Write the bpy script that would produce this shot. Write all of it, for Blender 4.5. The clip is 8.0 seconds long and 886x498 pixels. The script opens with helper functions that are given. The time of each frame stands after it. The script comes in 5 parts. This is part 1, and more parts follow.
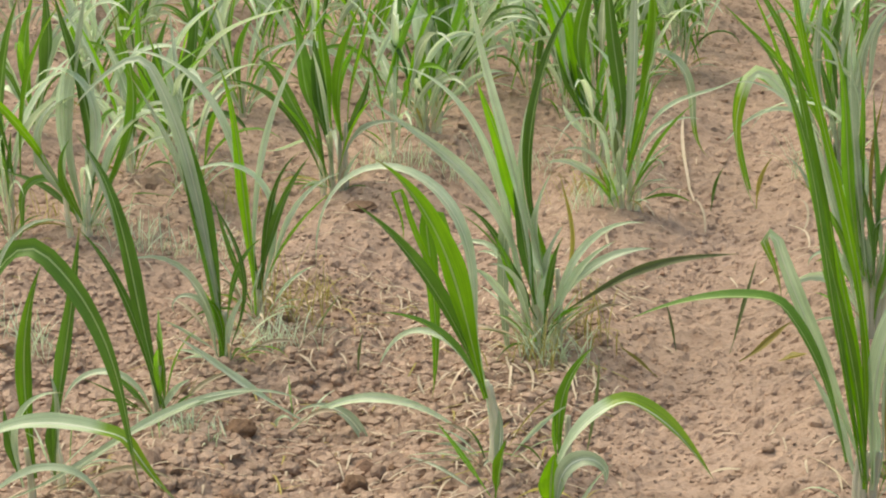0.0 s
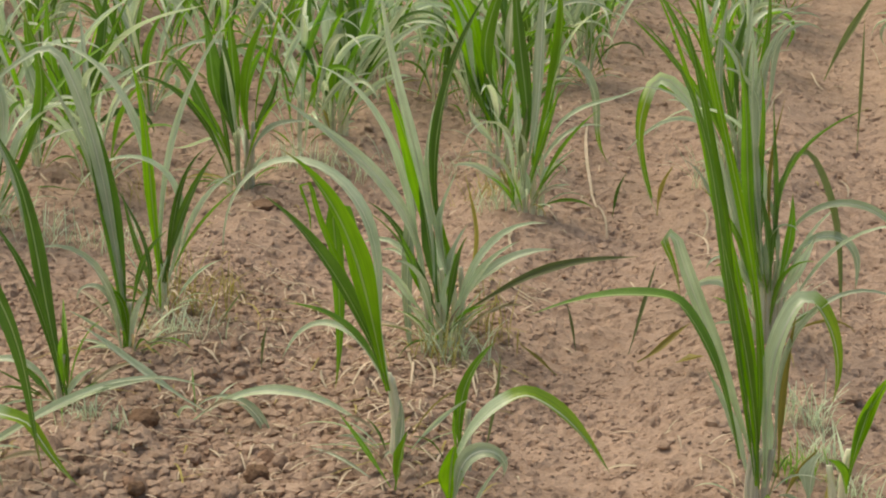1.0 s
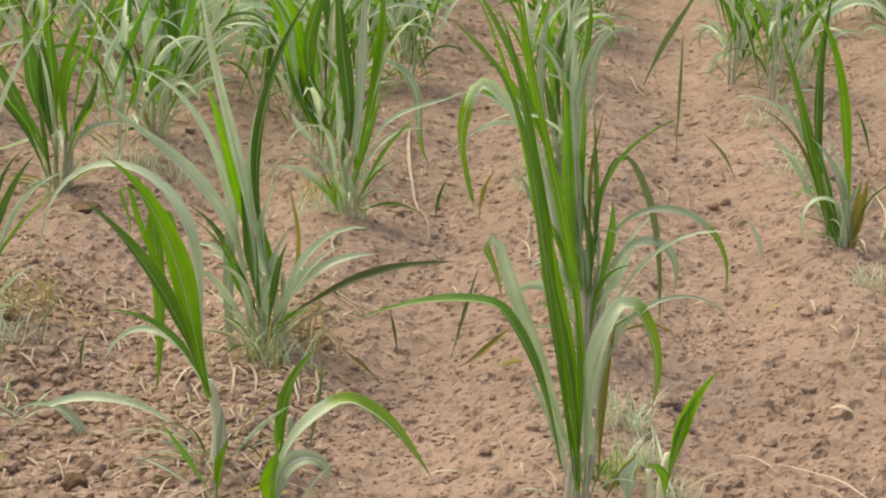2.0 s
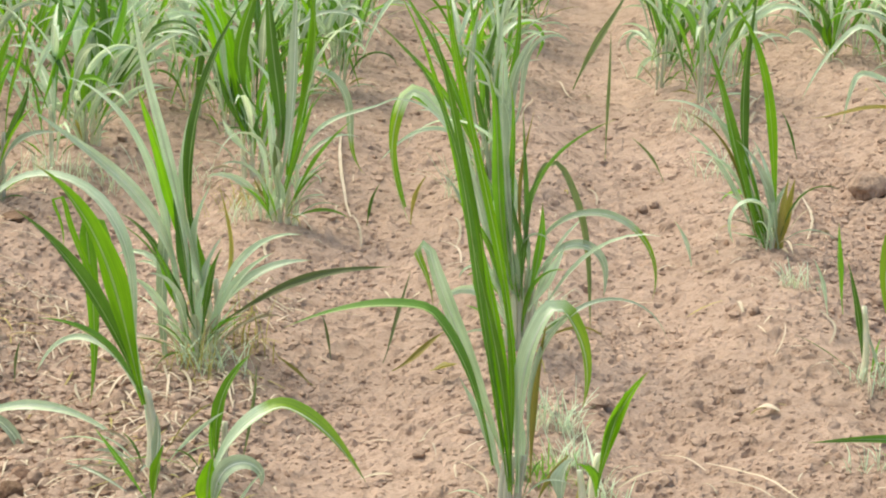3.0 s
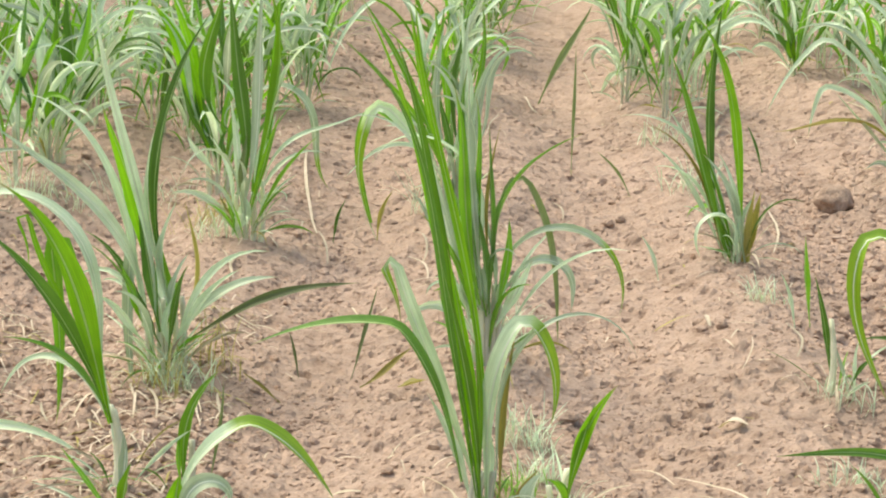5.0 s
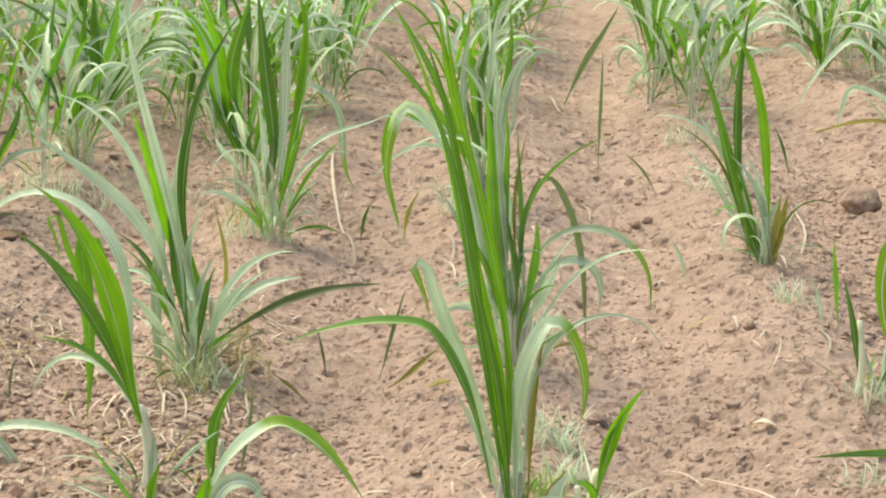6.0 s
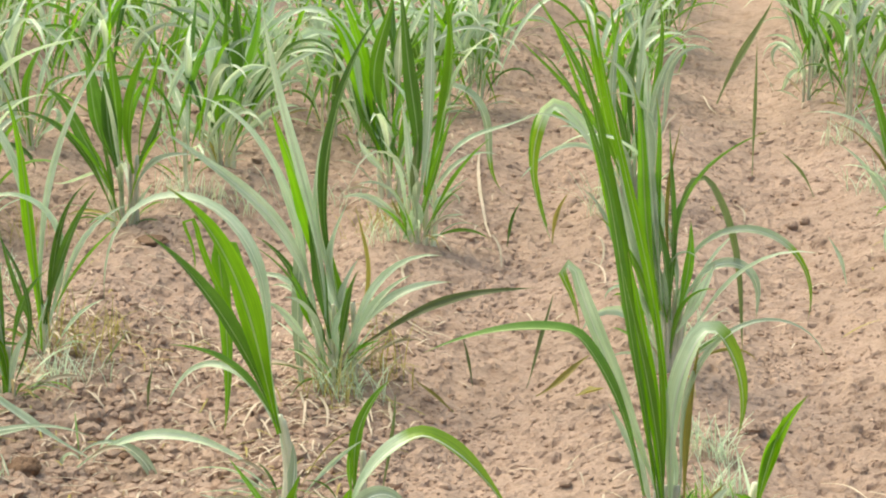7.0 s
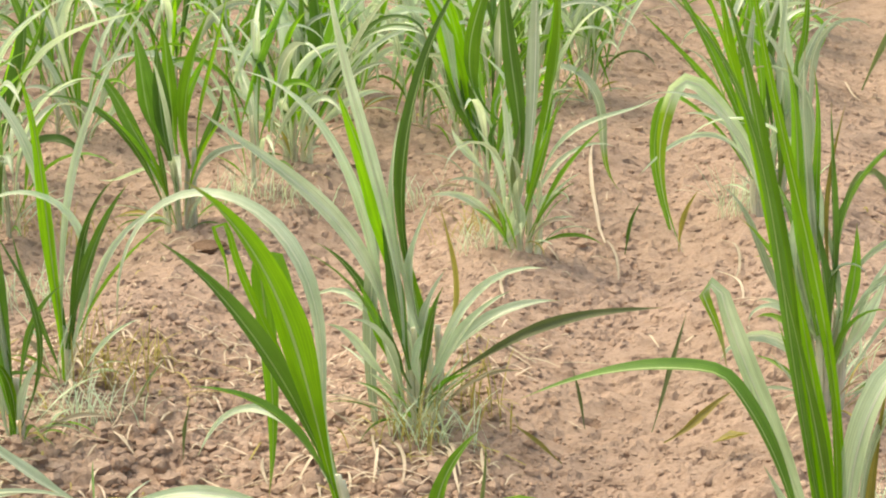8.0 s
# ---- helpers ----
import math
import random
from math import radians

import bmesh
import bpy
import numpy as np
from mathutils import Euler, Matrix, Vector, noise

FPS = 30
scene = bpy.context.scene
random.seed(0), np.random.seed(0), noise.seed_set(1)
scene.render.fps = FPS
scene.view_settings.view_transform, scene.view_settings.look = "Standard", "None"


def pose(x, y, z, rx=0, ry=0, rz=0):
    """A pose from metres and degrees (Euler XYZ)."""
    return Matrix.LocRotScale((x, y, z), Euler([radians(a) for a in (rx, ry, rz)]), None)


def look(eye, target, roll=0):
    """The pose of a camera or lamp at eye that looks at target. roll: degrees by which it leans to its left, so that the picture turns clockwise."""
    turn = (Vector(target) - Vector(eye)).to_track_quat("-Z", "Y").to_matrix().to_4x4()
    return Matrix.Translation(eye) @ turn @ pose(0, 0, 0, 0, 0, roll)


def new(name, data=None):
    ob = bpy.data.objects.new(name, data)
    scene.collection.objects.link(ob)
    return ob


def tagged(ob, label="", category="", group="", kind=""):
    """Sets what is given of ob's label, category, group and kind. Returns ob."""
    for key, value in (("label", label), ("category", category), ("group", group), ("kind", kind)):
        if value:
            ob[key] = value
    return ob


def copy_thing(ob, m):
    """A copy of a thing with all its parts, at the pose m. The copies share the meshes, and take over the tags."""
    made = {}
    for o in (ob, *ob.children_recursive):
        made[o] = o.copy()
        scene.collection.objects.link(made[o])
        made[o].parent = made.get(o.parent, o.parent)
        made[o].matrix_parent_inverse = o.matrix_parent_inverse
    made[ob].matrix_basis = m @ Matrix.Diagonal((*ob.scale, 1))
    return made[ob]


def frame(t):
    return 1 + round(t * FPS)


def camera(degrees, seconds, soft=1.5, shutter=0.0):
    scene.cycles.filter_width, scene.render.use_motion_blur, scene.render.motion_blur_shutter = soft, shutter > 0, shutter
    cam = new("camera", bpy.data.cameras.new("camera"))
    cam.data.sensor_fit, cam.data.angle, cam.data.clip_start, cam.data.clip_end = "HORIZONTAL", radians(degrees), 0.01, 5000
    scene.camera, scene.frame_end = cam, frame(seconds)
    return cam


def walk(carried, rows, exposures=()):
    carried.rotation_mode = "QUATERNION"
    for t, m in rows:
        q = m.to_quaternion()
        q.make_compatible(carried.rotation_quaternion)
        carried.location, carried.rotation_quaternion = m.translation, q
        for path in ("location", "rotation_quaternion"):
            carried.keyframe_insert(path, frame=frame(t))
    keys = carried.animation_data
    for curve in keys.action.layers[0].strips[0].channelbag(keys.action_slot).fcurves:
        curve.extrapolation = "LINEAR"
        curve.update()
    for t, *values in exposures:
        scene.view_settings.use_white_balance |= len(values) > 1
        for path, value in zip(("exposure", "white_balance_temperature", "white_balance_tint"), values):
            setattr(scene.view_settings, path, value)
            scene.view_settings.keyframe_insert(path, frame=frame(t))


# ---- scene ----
cam = camera(24.0, 8.0, soft=2.0)
ROWS = [
    (0.0, -0.015, 0.080, 1.607, -15.99, 1.81, 11.12),
    (0.5, -0.031, 0.034, 1.605, -16.02, 0.83, 10.00),
    (1.0, -0.013, 0.013, 1.586, -15.65, -0.18, 8.85),
    (1.5, -0.016, 0.031, 1.589, -15.73, -0.79, 7.40),
    (1.7, -0.017, 0.036, 1.590, -15.71, -1.35, 5.83),
    (2.8, -0.001, -0.020, 1.611, -15.44, -1.33, 2.54),
    (3.0, -0.008, -0.020, 1.610, -15.42, -1.49, 2.25),
    (3.5, 0.000, -0.000, 1.600, -15.18, -1.93, 0.52),
    (4.0, -0.000, -0.009, 1.611, -15.12, -1.86, 0.45),
    (4.5, -0.004, -0.009, 1.607, -14.97, -1.57, 0.82),
    (6.0, -0.025, -0.015, 1.610, -14.98, -1.28, 1.85),
    (6.5, -0.021, -0.031, 1.607, -14.90, -0.95, 2.74),
    (7.0, -0.029, 0.155, 1.560, -14.88, 0.12, 5.73),
    (7.2, -0.062, 0.726, 1.404, -14.79, 0.77, 7.07),
    (7.3, -0.081, 0.895, 1.367, -14.93, 0.90, 7.51),
    (7.5, -0.104, 1.006, 1.349, -14.92, 0.95, 8.12),
    (8.0, -0.111, 1.041, 1.344, -14.85, 0.85, 8.64),
]
EXPOSURES = [
    (0.0, 0.51, 7630, 0), (0.5, 0.45, 7630, 0), (1.0, 0.15, 8030, 3), (1.7, 0.21, 7980, 5), (2.8, 0.78, 7120, -1), (4.5, 0.91, 7120, -1), (6.5, 0.81, 7170, -1), (7.0, 0.83, 7320, -1), (7.6, 0.88, 7970, 0), (8.0, 0.94, 8070, 2),
]
walk(cam, [(t, pose(x, y, z, 90 + pitch, roll, yaw)) for t, x, y, z, pitch, roll, yaw in ROWS], EXPOSURES)

# ---- light: bright hazy sky, a veiled high sun ----
SUN_ELEVATION, SUN_TURN = 64.0, -72.0
world = bpy.data.worlds.new("sky")
scene.world = world
world.use_nodes = True
wn = world.node_tree.nodes
sky = wn.new("ShaderNodeTexSky")
sky.sky_type = "NISHITA"
sky.sun_disc = False
sky.sun_elevation, sky.sun_rotation = radians(SUN_ELEVATION), radians(SUN_TURN)
sky.dust_density, sky.air_density = 4.0, 1.15
wn["Background"].inputs["Strength"].default_value = 0.15
world.node_tree.links.new(sky.outputs["Color"], wn["Background"].inputs["Color"])
sun_data = bpy.data.lights.new("sun", "SUN")
sun_data.energy, sun_data.angle, sun_data.color = 1.4, radians(36), (1.0, 0.95, 0.88)
sun_lamp = new("sun", sun_data)
sa, se = radians(SUN_TURN), radians(SUN_ELEVATION)
sun_lamp.matrix_world = look((8 * math.sin(sa) * math.cos(se), 8 * math.cos(sa) * math.cos(se), 8 * math.sin(se)), (0, 0, 0))


# ---- materials ----
def material(name):
    m = bpy.data.materials.new(name)
    m.use_nodes = True
    return m, m.node_tree.nodes, m.node_tree.links, m.node_tree.nodes["Principled BSDF"]


def ramp(nodes, stops):
    r = nodes.new("ShaderNodeValToRGB")
    while len(r.color_ramp.elements) < len(stops):
        r.color_ramp.elements.new(0.5)
    for e, (p, c) in zip(r.color_ramp.elements, stops):
        e.position, e.color = p, (*c, 1)
    return r


def noise_tex(nodes, links, coord, scale, detail=5.0, rough=0.6):
    n = nodes.new("ShaderNodeTexNoise")
    n.inputs["Scale"].default_value, n.inputs["Detail"].default_value, n.inputs["Roughness"].default_value = scale, detail, rough
    links.new(coord, n.inputs["Vector"])
    return n


def mix_color(nodes, links, fac, a, b, blend="MIX"):
    m = nodes.new("ShaderNodeMix")
    m.data_type, m.blend_type = "RGBA", blend
    for value, socket in ((fac, m.inputs[0]), (a, m.inputs[6]), (b, m.inputs[7])):
        if isinstance(value, (int, float)):
            socket.default_value = value
        elif isinstance(value, tuple):
            socket.default_value = (*value, 1)
        else:
            links.new(value, socket)
    return m.outputs[2]


def soil_material(name, dark, light, bump=0.75, lumps=False):
    m, nodes, links, bsdf = material(name)
    co = nodes.new("ShaderNodeTexCoord").outputs["Object"]
    big = noise_tex(nodes, links, co, 1.6, 4)
    mid = noise_tex(nodes, links, co, 14, 6, 0.65)
    fine = noise_tex(nodes, links, co, 110, 5, 0.7)
    r_big = ramp(nodes, [(0.3, dark), (0.7, light)])
    links.new(big.outputs["Fac"], r_big.inputs["Fac"])
    r_mid = ramp(nodes, [(0.28, (0.62, 0.58, 0.55)), (0.5, (1, 1, 1)), (0.8, (1.12, 1.12, 1.12))])
    links.new(mid.outputs["Fac"], r_mid.inputs["Fac"])
    c1 = mix_color(nodes, links, 1.0, r_big.outputs["Color"], r_mid.outputs["Color"], "MULTIPLY")
    # fine grain; its low spots are darkened further, painting in the pits' shade
    r_fine = ramp(nodes, [(0.3, (0.6, 0.55, 0.51)), (0.48, (1, 1, 1)), (0.75, (1.16, 1.16, 1.16))])
    links.new(fine.outputs["Fac"], r_fine.inputs["Fac"])
    c2 = mix_color(nodes, links, 0.8, c1, r_fine.outputs["Color"], "MULTIPLY")
    if lumps:
        # every loose lump has a shade of its own, some still moist and redder inside
        own = nodes.new("ShaderNodeNewGeometry").outputs["Random Per Island"]
        r_own = ramp(nodes, [(0.0, (0.72, 0.64, 0.59)), (0.05, (0.9, 0.85, 0.81)), (0.2, (0.98, 0.98, 0.98)), (1.0, (1.06, 1.06, 1.06))])
        links.new(own, r_own.inputs["Fac"])
        c2 = mix_color(nodes, links, 1.0, c2, r_own.outputs["Color"], "MULTIPLY")
    links.new(c2, bsdf.inputs["Base Color"])
    bsdf.inputs["Roughness"].default_value = 0.95
    bsdf.inputs["Specular IOR Level"].default_value = 0.1
    add = nodes.new("ShaderNodeMath")
    add.operation = "MULTIPLY_ADD"
    links.new(fine.outputs["Fac"], add.inputs[0])
    add.inputs[1].default_value = 0.6
    links.new(mid.outputs["Fac"], add.inputs[2])
    b = nodes.new("ShaderNodeBump")
    b.inputs["Strength"].default_value, b.inputs["Distance"].default_value = bump, 0.02
    links.new(add.outputs[0], b.inputs["Height"])
    links.new(b.outputs["Normal"], bsdf.inputs["Normal"])
    return m


def leaf_material(name, base, rib, tip, rough=0.42, glow=0.3, sheen=0.5, rib_amount=0.7, onward=None, onward_from=0.63, shine=(1.2, 1.35, 0.65)):
    """A grass blade: parallel veins and a pale midrib across it, a dry tip along it, light through it."""
    m, nodes, links, bsdf = material(name)
    uv = nodes.new("ShaderNodeUVMap").outputs["UV"]
    sep = nodes.new("ShaderNodeSeparateXYZ")
    links.new(uv, sep.inputs[0])
    info = nodes.new("ShaderNodeObjectInfo")
    co = nodes.new("ShaderNodeTexCoord").outputs["Object"]
    blotch = noise_tex(nodes, links, co, 9, 4)
    # tone of the single blade
    r_tone = ramp(nodes, [(0.0, tuple(0.68 * c for c in base)), (1.0, tuple(1.28 * c for c in base))])
    links.new(info.outputs["Random"], r_tone.inputs["Fac"])
    r_bl = ramp(nodes, [(0.3, (0.8, 0.84, 0.78)), (0.7, (1.12, 1.1, 1.15))])
    links.new(blotch.outputs["Fac"], r_bl.inputs["Fac"])
    col = mix_color(nodes, links, 1.0, r_tone.outputs["Color"], r_bl.outputs["Color"], "MULTIPLY")
    # onward: green of a folded-over underside with light coming through, put into the colour
    if onward:
        r_on = ramp(nodes, [(onward_from, (0, 0, 0)), (onward_from + 0.05, (1, 1, 1))])
        links.new(sep.outputs["Y"], r_on.inputs["Fac"])
        col = mix_color(nodes, links, r_on.outputs["Color"], col, onward)
    # long pale and dark streaks that run with the blade
    stretch = nodes.new("ShaderNodeCombineXYZ")
    for socket, k, where in (("X", 9.0, 0), ("Y", 3.0, 1)):
        times = nodes.new("ShaderNodeMath")
        times.operation = "MULTIPLY"
        times.inputs[1].default_value = k
        links.new(sep.outputs[socket], times.inputs[0])
        links.new(times.outputs[0], stretch.inputs[where])
    shift = nodes.new("ShaderNodeMath")
    shift.operation = "MULTIPLY"
    shift.inputs[1].default_value = 97.0
    links.new(info.outputs["Random"], shift.inputs[0])
    links.new(shift.outputs[0], stretch.inputs[2])
    streak = noise_tex(nodes, links, stretch.outputs[0], 1.0, 5, 0.65)
    r_st = ramp(nodes, [(0.3, (0.66, 0.7, 0.62)), (0.5, (1, 1, 1)), (0.72, (1.3, 1.26, 1.4))])
    links.new(streak.outputs["Fac"], r_st.inputs["Fac"])
    col = mix_color(nodes, links, 0.8, col, r_st.outputs["Color"], "MULTIPLY")
    # veins
    vein = nodes.new("ShaderNodeMath")
    vein.operation = "SINE"
    mul = nodes.new("ShaderNodeMath")
    mul.operation = "MULTIPLY"
    mul.inputs[1].default_value = 75.0
    links.new(sep.outputs["X"], mul.inputs[0])
    links.new(mul.outputs[0], vein.inputs[0])
    r_v = ramp(nodes, [(0.0, (0.86, 0.86, 0.86)), (1.0, (1.08, 1.08, 1.08))])
    links.new(vein.outputs[0], r_v.inputs["Fac"])
    col = mix_color(nodes, links, 0.7, col, r_v.outputs["Color"], "MULTIPLY")
    r_rib = ramp(nodes, [(0.0, (0, 0, 0)), (0.45, (0, 0, 0)), (0.485, (1, 1, 1)), (0.515, (1, 1, 1)), (0.55, (0, 0, 0))])
    links.new(sep.outputs["X"], r_rib.inputs["Fac"])
    rib_fac = nodes.new("ShaderNodeMath")
    rib_fac.operation = "MULTIPLY"
    rib_fac.inputs[1].default_value = rib_amount
    links.new(r_rib.outputs["Color"], rib_fac.inputs[0])
    col = mix_color(nodes, links, rib_fac.outputs[0], col, rib)
    # dry tip
    wob = nodes.new("ShaderNodeMath")
    wob.operation = "MULTIPLY_ADD"
    links.new(blotch.outputs["Fac"], wob.inputs[0])
    wob.inputs[1].default_value = 0.25
    links.new(sep.outputs["Y"], wob.inputs[2])
    r_tip = ramp(nodes, [(0.98, (0, 0, 0)), (1.0, (1, 1, 1))])
    r_tip.color_ramp.elements[0].position = 0.93
    sub = nodes.new("ShaderNodeMath")
    sub.operation = "SUBTRACT"
    links.new(wob.outputs[0], sub.inputs[0])
    sub.inputs[1].default_value = 0.13
    links.new(sub.outputs[0], r_tip.inputs["Fac"])
    col = mix_color(nodes, links, r_tip.outputs["Color"], col, tip)
    links.new(col, bsdf.inputs["Base Color"])
    bsdf.inputs["Roughness"].default_value = rough
    bsdf.inputs["Specular IOR Level"].default_value = sheen
    b = nodes.new("ShaderNodeBump")
    b.inputs["Strength"].default_value, b.inputs["Distance"].default_value = 0.25, 0.001
    links.new(vein.outputs[0], b.inputs["Height"])
    links.new(b.outputs["Normal"], bsdf.inputs["Normal"])
    tr = nodes.new("ShaderNodeBsdfTranslucent")
    bright = mix_color(nodes, links, 1.0, col, shine, "MULTIPLY")
    links.new(bright, tr.inputs["Color"])
    ms = nodes.new("ShaderNodeMixShader")
    ms.inputs[0].default_value = glow
    links.new(bsdf.outputs[0], ms.inputs[1])
    links.new(tr.outputs[0], ms.inputs[2])
    links.new(ms.outputs[0], nodes["Material Output"].inputs["Surface"])
    return m


SOIL = soil_material("dry_soil", (0.39, 0.279, 0.216), (0.462, 0.333, 0.262))
CLOD = soil_material("soil_clod", (0.40, 0.287, 0.222), (0.468, 0.340, 0.268), 0.6, True)
MOIST = soil_material("moist_soil", (0.20, 0.125, 0.085), (0.27, 0.175, 0.12), 0.7)
STRAW = (0.4, 0.33, 0.18)
BLADE = {
    "g": leaf_material("leaf_green", (0.195, 0.40, 0.03), (0.5, 0.6, 0.4), STRAW, glow=0.36, rib_amount=0.6),
    "v": leaf_material("leaf_fresh_green", (0.25, 0.49, 0.02), (0.46, 0.58, 0.3), STRAW, glow=0.44, rib_amount=0.5),
    "d": leaf_material("leaf_dark_green", (0.12, 0.245, 0.04), (0.46, 0.55, 0.4), STRAW, glow=0.35, rib_amount=0.5),
    # waxy grey-green, lightened so the sky's sheen on arched blades is in the colour
    "p": leaf_material("leaf_grey_green_with_sheen", (0.56, 0.67, 0.47), (0.92, 0.94, 0.86), STRAW, rough=0.33, glow=0.32, sheen=0.9, shine=(1.25, 1.3, 1.1)),
    # q, r, s: sky sheen in the grey, then a backlit underside painted green
    "q": leaf_material("leaf_grey_then_backlit_green", (0.56, 0.67, 0.47), (0.92, 0.94, 0.86), STRAW, rough=0.33, sheen=0.9, glow=0.34, shine=(1.2, 1.3, 0.85), onward=(0.25, 0.41, 0.02), rib_amount=0.75),
    "r": leaf_material("leaf_grey_backlit_green_end", (0.56, 0.67, 0.47), (0.92, 0.94, 0.86), STRAW, rough=0.33, sheen=0.9, glow=0.34, shine=(1.2, 1.3, 0.85), onward_from=0.44, onward=(0.25, 0.41, 0.02), rib_amount=0.75),
    "s": leaf_material("leaf_grey_backlit_green_tip", (0.56, 0.67, 0.47), (0.92, 0.94, 0.86), STRAW, rough=0.33, sheen=0.9, glow=0.34, shine=(1.2, 1.3, 0.85), onward_from=0.79, onward=(0.25, 0.41, 0.02), rib_amount=0.75),
    "o": leaf_material("leaf_dull_olive", (0.20, 0.24, 0.11), (0.3, 0.32, 0.18), STRAW, rib_amount=0.2),
    "y": leaf_material("leaf_yellowing", (0.40, 0.33, 0.09), (0.45, 0.42, 0.2), (0.45, 0.28, 0.12), rib_amount=0.3),
    "w": leaf_material("leaf_dry_straw", (0.56, 0.46, 0.35), (0.62, 0.52, 0.41), (0.5, 0.4, 0.27), rough=0.7, glow=0.15),
}
PALE_RIB = leaf_material("midrib_white", (0.74, 0.78, 0.66), (0.8, 0.83, 0.72), STRAW, rough=0.4, glow=0.2)
GREEN_RIB = leaf_material("midrib_pale_green", (0.44, 0.56, 0.24), (0.5, 0.6, 0.3), STRAW, rough=0.4, glow=0.3)
MIDRIB = {"p": PALE_RIB, "q": PALE_RIB, "r": PALE_RIB, "s": PALE_RIB, "g": GREEN_RIB, "v": GREEN_RIB, "d": GREEN_RIB}
STALK = leaf_material("stalk_grey_green", (0.78, 0.74, 0.60), (0.82, 0.78, 0.66), (0.52, 0.52, 0.36), rough=0.6, glow=0.2)


# ---- builders ----
def part(name, me, mat, parent, label=""):
    ob = new(name, me)
    if not me.materials:
        me.materials.append(mat)
    ob.parent = parent
    if label:
        ob["label"] = label
    return ob


def smooth(a, b, v):
    k = min(1.0, max(0.0, (v - a) / (b - a)))
    return k * k * (3 - 2 * k)


def blade_mesh(r0, z0, az, tilt, length, b1, b2, b3, width, turn, kink=None, n=18, sheath=0.2, seed=0, rib=False):
    """A long tapered leaf that leaves the stalk at height z0 and r0 out along the heading az, tilted from the upright by
    tilt and bending on by b1 s + b2 s^2 + b3 s^3 degrees; kink: where it folds over, and by how much. Channelled along its midrib;
    rib: the raised midrib alone."""
    rnd = random.Random(seed * 7919 + int(length * 1e4) + int(az))
    head = Vector((math.cos(radians(az)), math.sin(radians(az)), 0))
    pos = head * r0 + Vector((0, 0, z0))
    verts, faces, uvs = [], [], []
    cols = (0.455, 0.5, 0.545) if rib else (0.0, 0.22, 0.5, 0.78, 1.0)
    full = 0.6 if kink else 0.5
    wave, phase = rnd.uniform(0.02, 0.07), rnd.uniform(0, 6.28)
    sway = rnd.uniform(-14, 14)
    for i in range(n + 1):
        s = i / n
        a = tilt + b1 * s + b2 * s * s + b3 * s ** 3
        if kink:
            a += kink[1] * smooth(kink[0] - 0.035, kink[0] + 0.035, s)
        a = radians(a)
        tan = head * math.sin(a) + Vector((0, 0, math.cos(a)))
        if i:
            pos = pos + (tan + prev).normalized() * (length / n)
        prev = tan
        open_side = Vector((0.0, -0.55, 0.83))
        nor = open_side - tan * open_side.dot(tan)
        if nor.length < 0.05:
            nor = Vector((0.6, -0.5, 0.4)) - tan * Vector((0.6, -0.5, 0.4)).dot(tan)
        nor.normalize()
        nor = Matrix.Rotation(radians(turn + sway * s), 3, tan) @ nor
        side = tan.cross(nor)
        w = width * (sheath + (1 - sheath) * smooth(0.04, 0.52, s)) * (1.0 if s < full else max(0.03, 1 - ((s - full) / (1 - full)) ** 1.35))
        for u in cols:
            k = u - 0.5
            lift = abs(k) * 2
            ripple = wave * lift * math.sin(phase + s * 19 + (3 if k > 0 else 0))
            verts.append(pos + side * (k * w) + nor * (w * (0.34 * lift ** 1.3 + ripple) + (0.0006 + (0.0008 if u == 0.5 else 0.0) if rib else 0.0)))
            uvs.append((u, s))
    c = len(cols)
    for i in range(n):
        for j in range(c - 1):
            faces.append((i * c + j, i * c + j + 1, (i + 1) * c + j + 1, (i + 1) * c + j))
    me = bpy.data.meshes.new("midrib" if rib else "leaf")
    me.from_pydata(verts, [], faces)
    layer = me.uv_layers.new(name="UVMap")
    for loop in me.loops:
        layer.data[loop.index].uv = uvs[loop.vertex_index]
    me.polygons.foreach_set("use_smooth", [True] * len(me.polygons))
    me.update()
    return me


def stalk_mesh(foot, top, r_foot, r_top, seed=0):
    """A round stalk wrapped in leaf sheaths: each sheath ends in a small step, and the whole bows slightly."""
    rnd = random.Random(seed)
    foot, top = Vector(foot), Vector(top)
    bow = Vector((rnd.uniform(-0.012, 0.012), rnd.uniform(-0.012, 0.012), 0))
    rings, sides, verts, faces, uvs = 11, 9, [], [], []
    for i in range(rings):
        s = i / (rings - 1)
        p = foot.lerp(top, s) + bow * math.sin(math.pi * s)
        r = r_foot + (r_top - r_foot) * s
        r *= 1.0 + (0.13 if i % 4 == 3 else 0.0)
        for j in range(sides):
            a = 2 * math.pi * j / sides
            verts.append(p + Vector((math.cos(a) * r, math.sin(a) * r * 0.8, 0)))
            uvs.append((0.15 + 0.2 * (j % 3), 0.6 * s))
    for i in range(rings - 1):
        for j in range(sides):
            k = (j + 1) % sides
            faces.append((i * sides + j, i * sides + k, (i + 1) * sides + k, (i + 1) * sides + j))
    faces.append(tuple((rings - 1) * sides + j for j in range(sides)))
    me = bpy.data.meshes.new("stalk")
    me.from_pydata(verts, [], faces)
    layer = me.uv_layers.new(name="UVMap")
    for loop in me.loops:
        layer.data[loop.index].uv = uvs[loop.vertex_index]
    me.polygons.foreach_set("use_smooth", [True] * len(me.polygons))
    return me


# ---- ground ----
ROW_GAP = 0.745
X_FINE, Y_FINE = (-3.3, 2.3), (3.25, 10.4)


def lattice(seed):
    return np.random.RandomState(seed).rand(256, 256)


LATTICES = [lattice(s) for s in range(11, 18)]


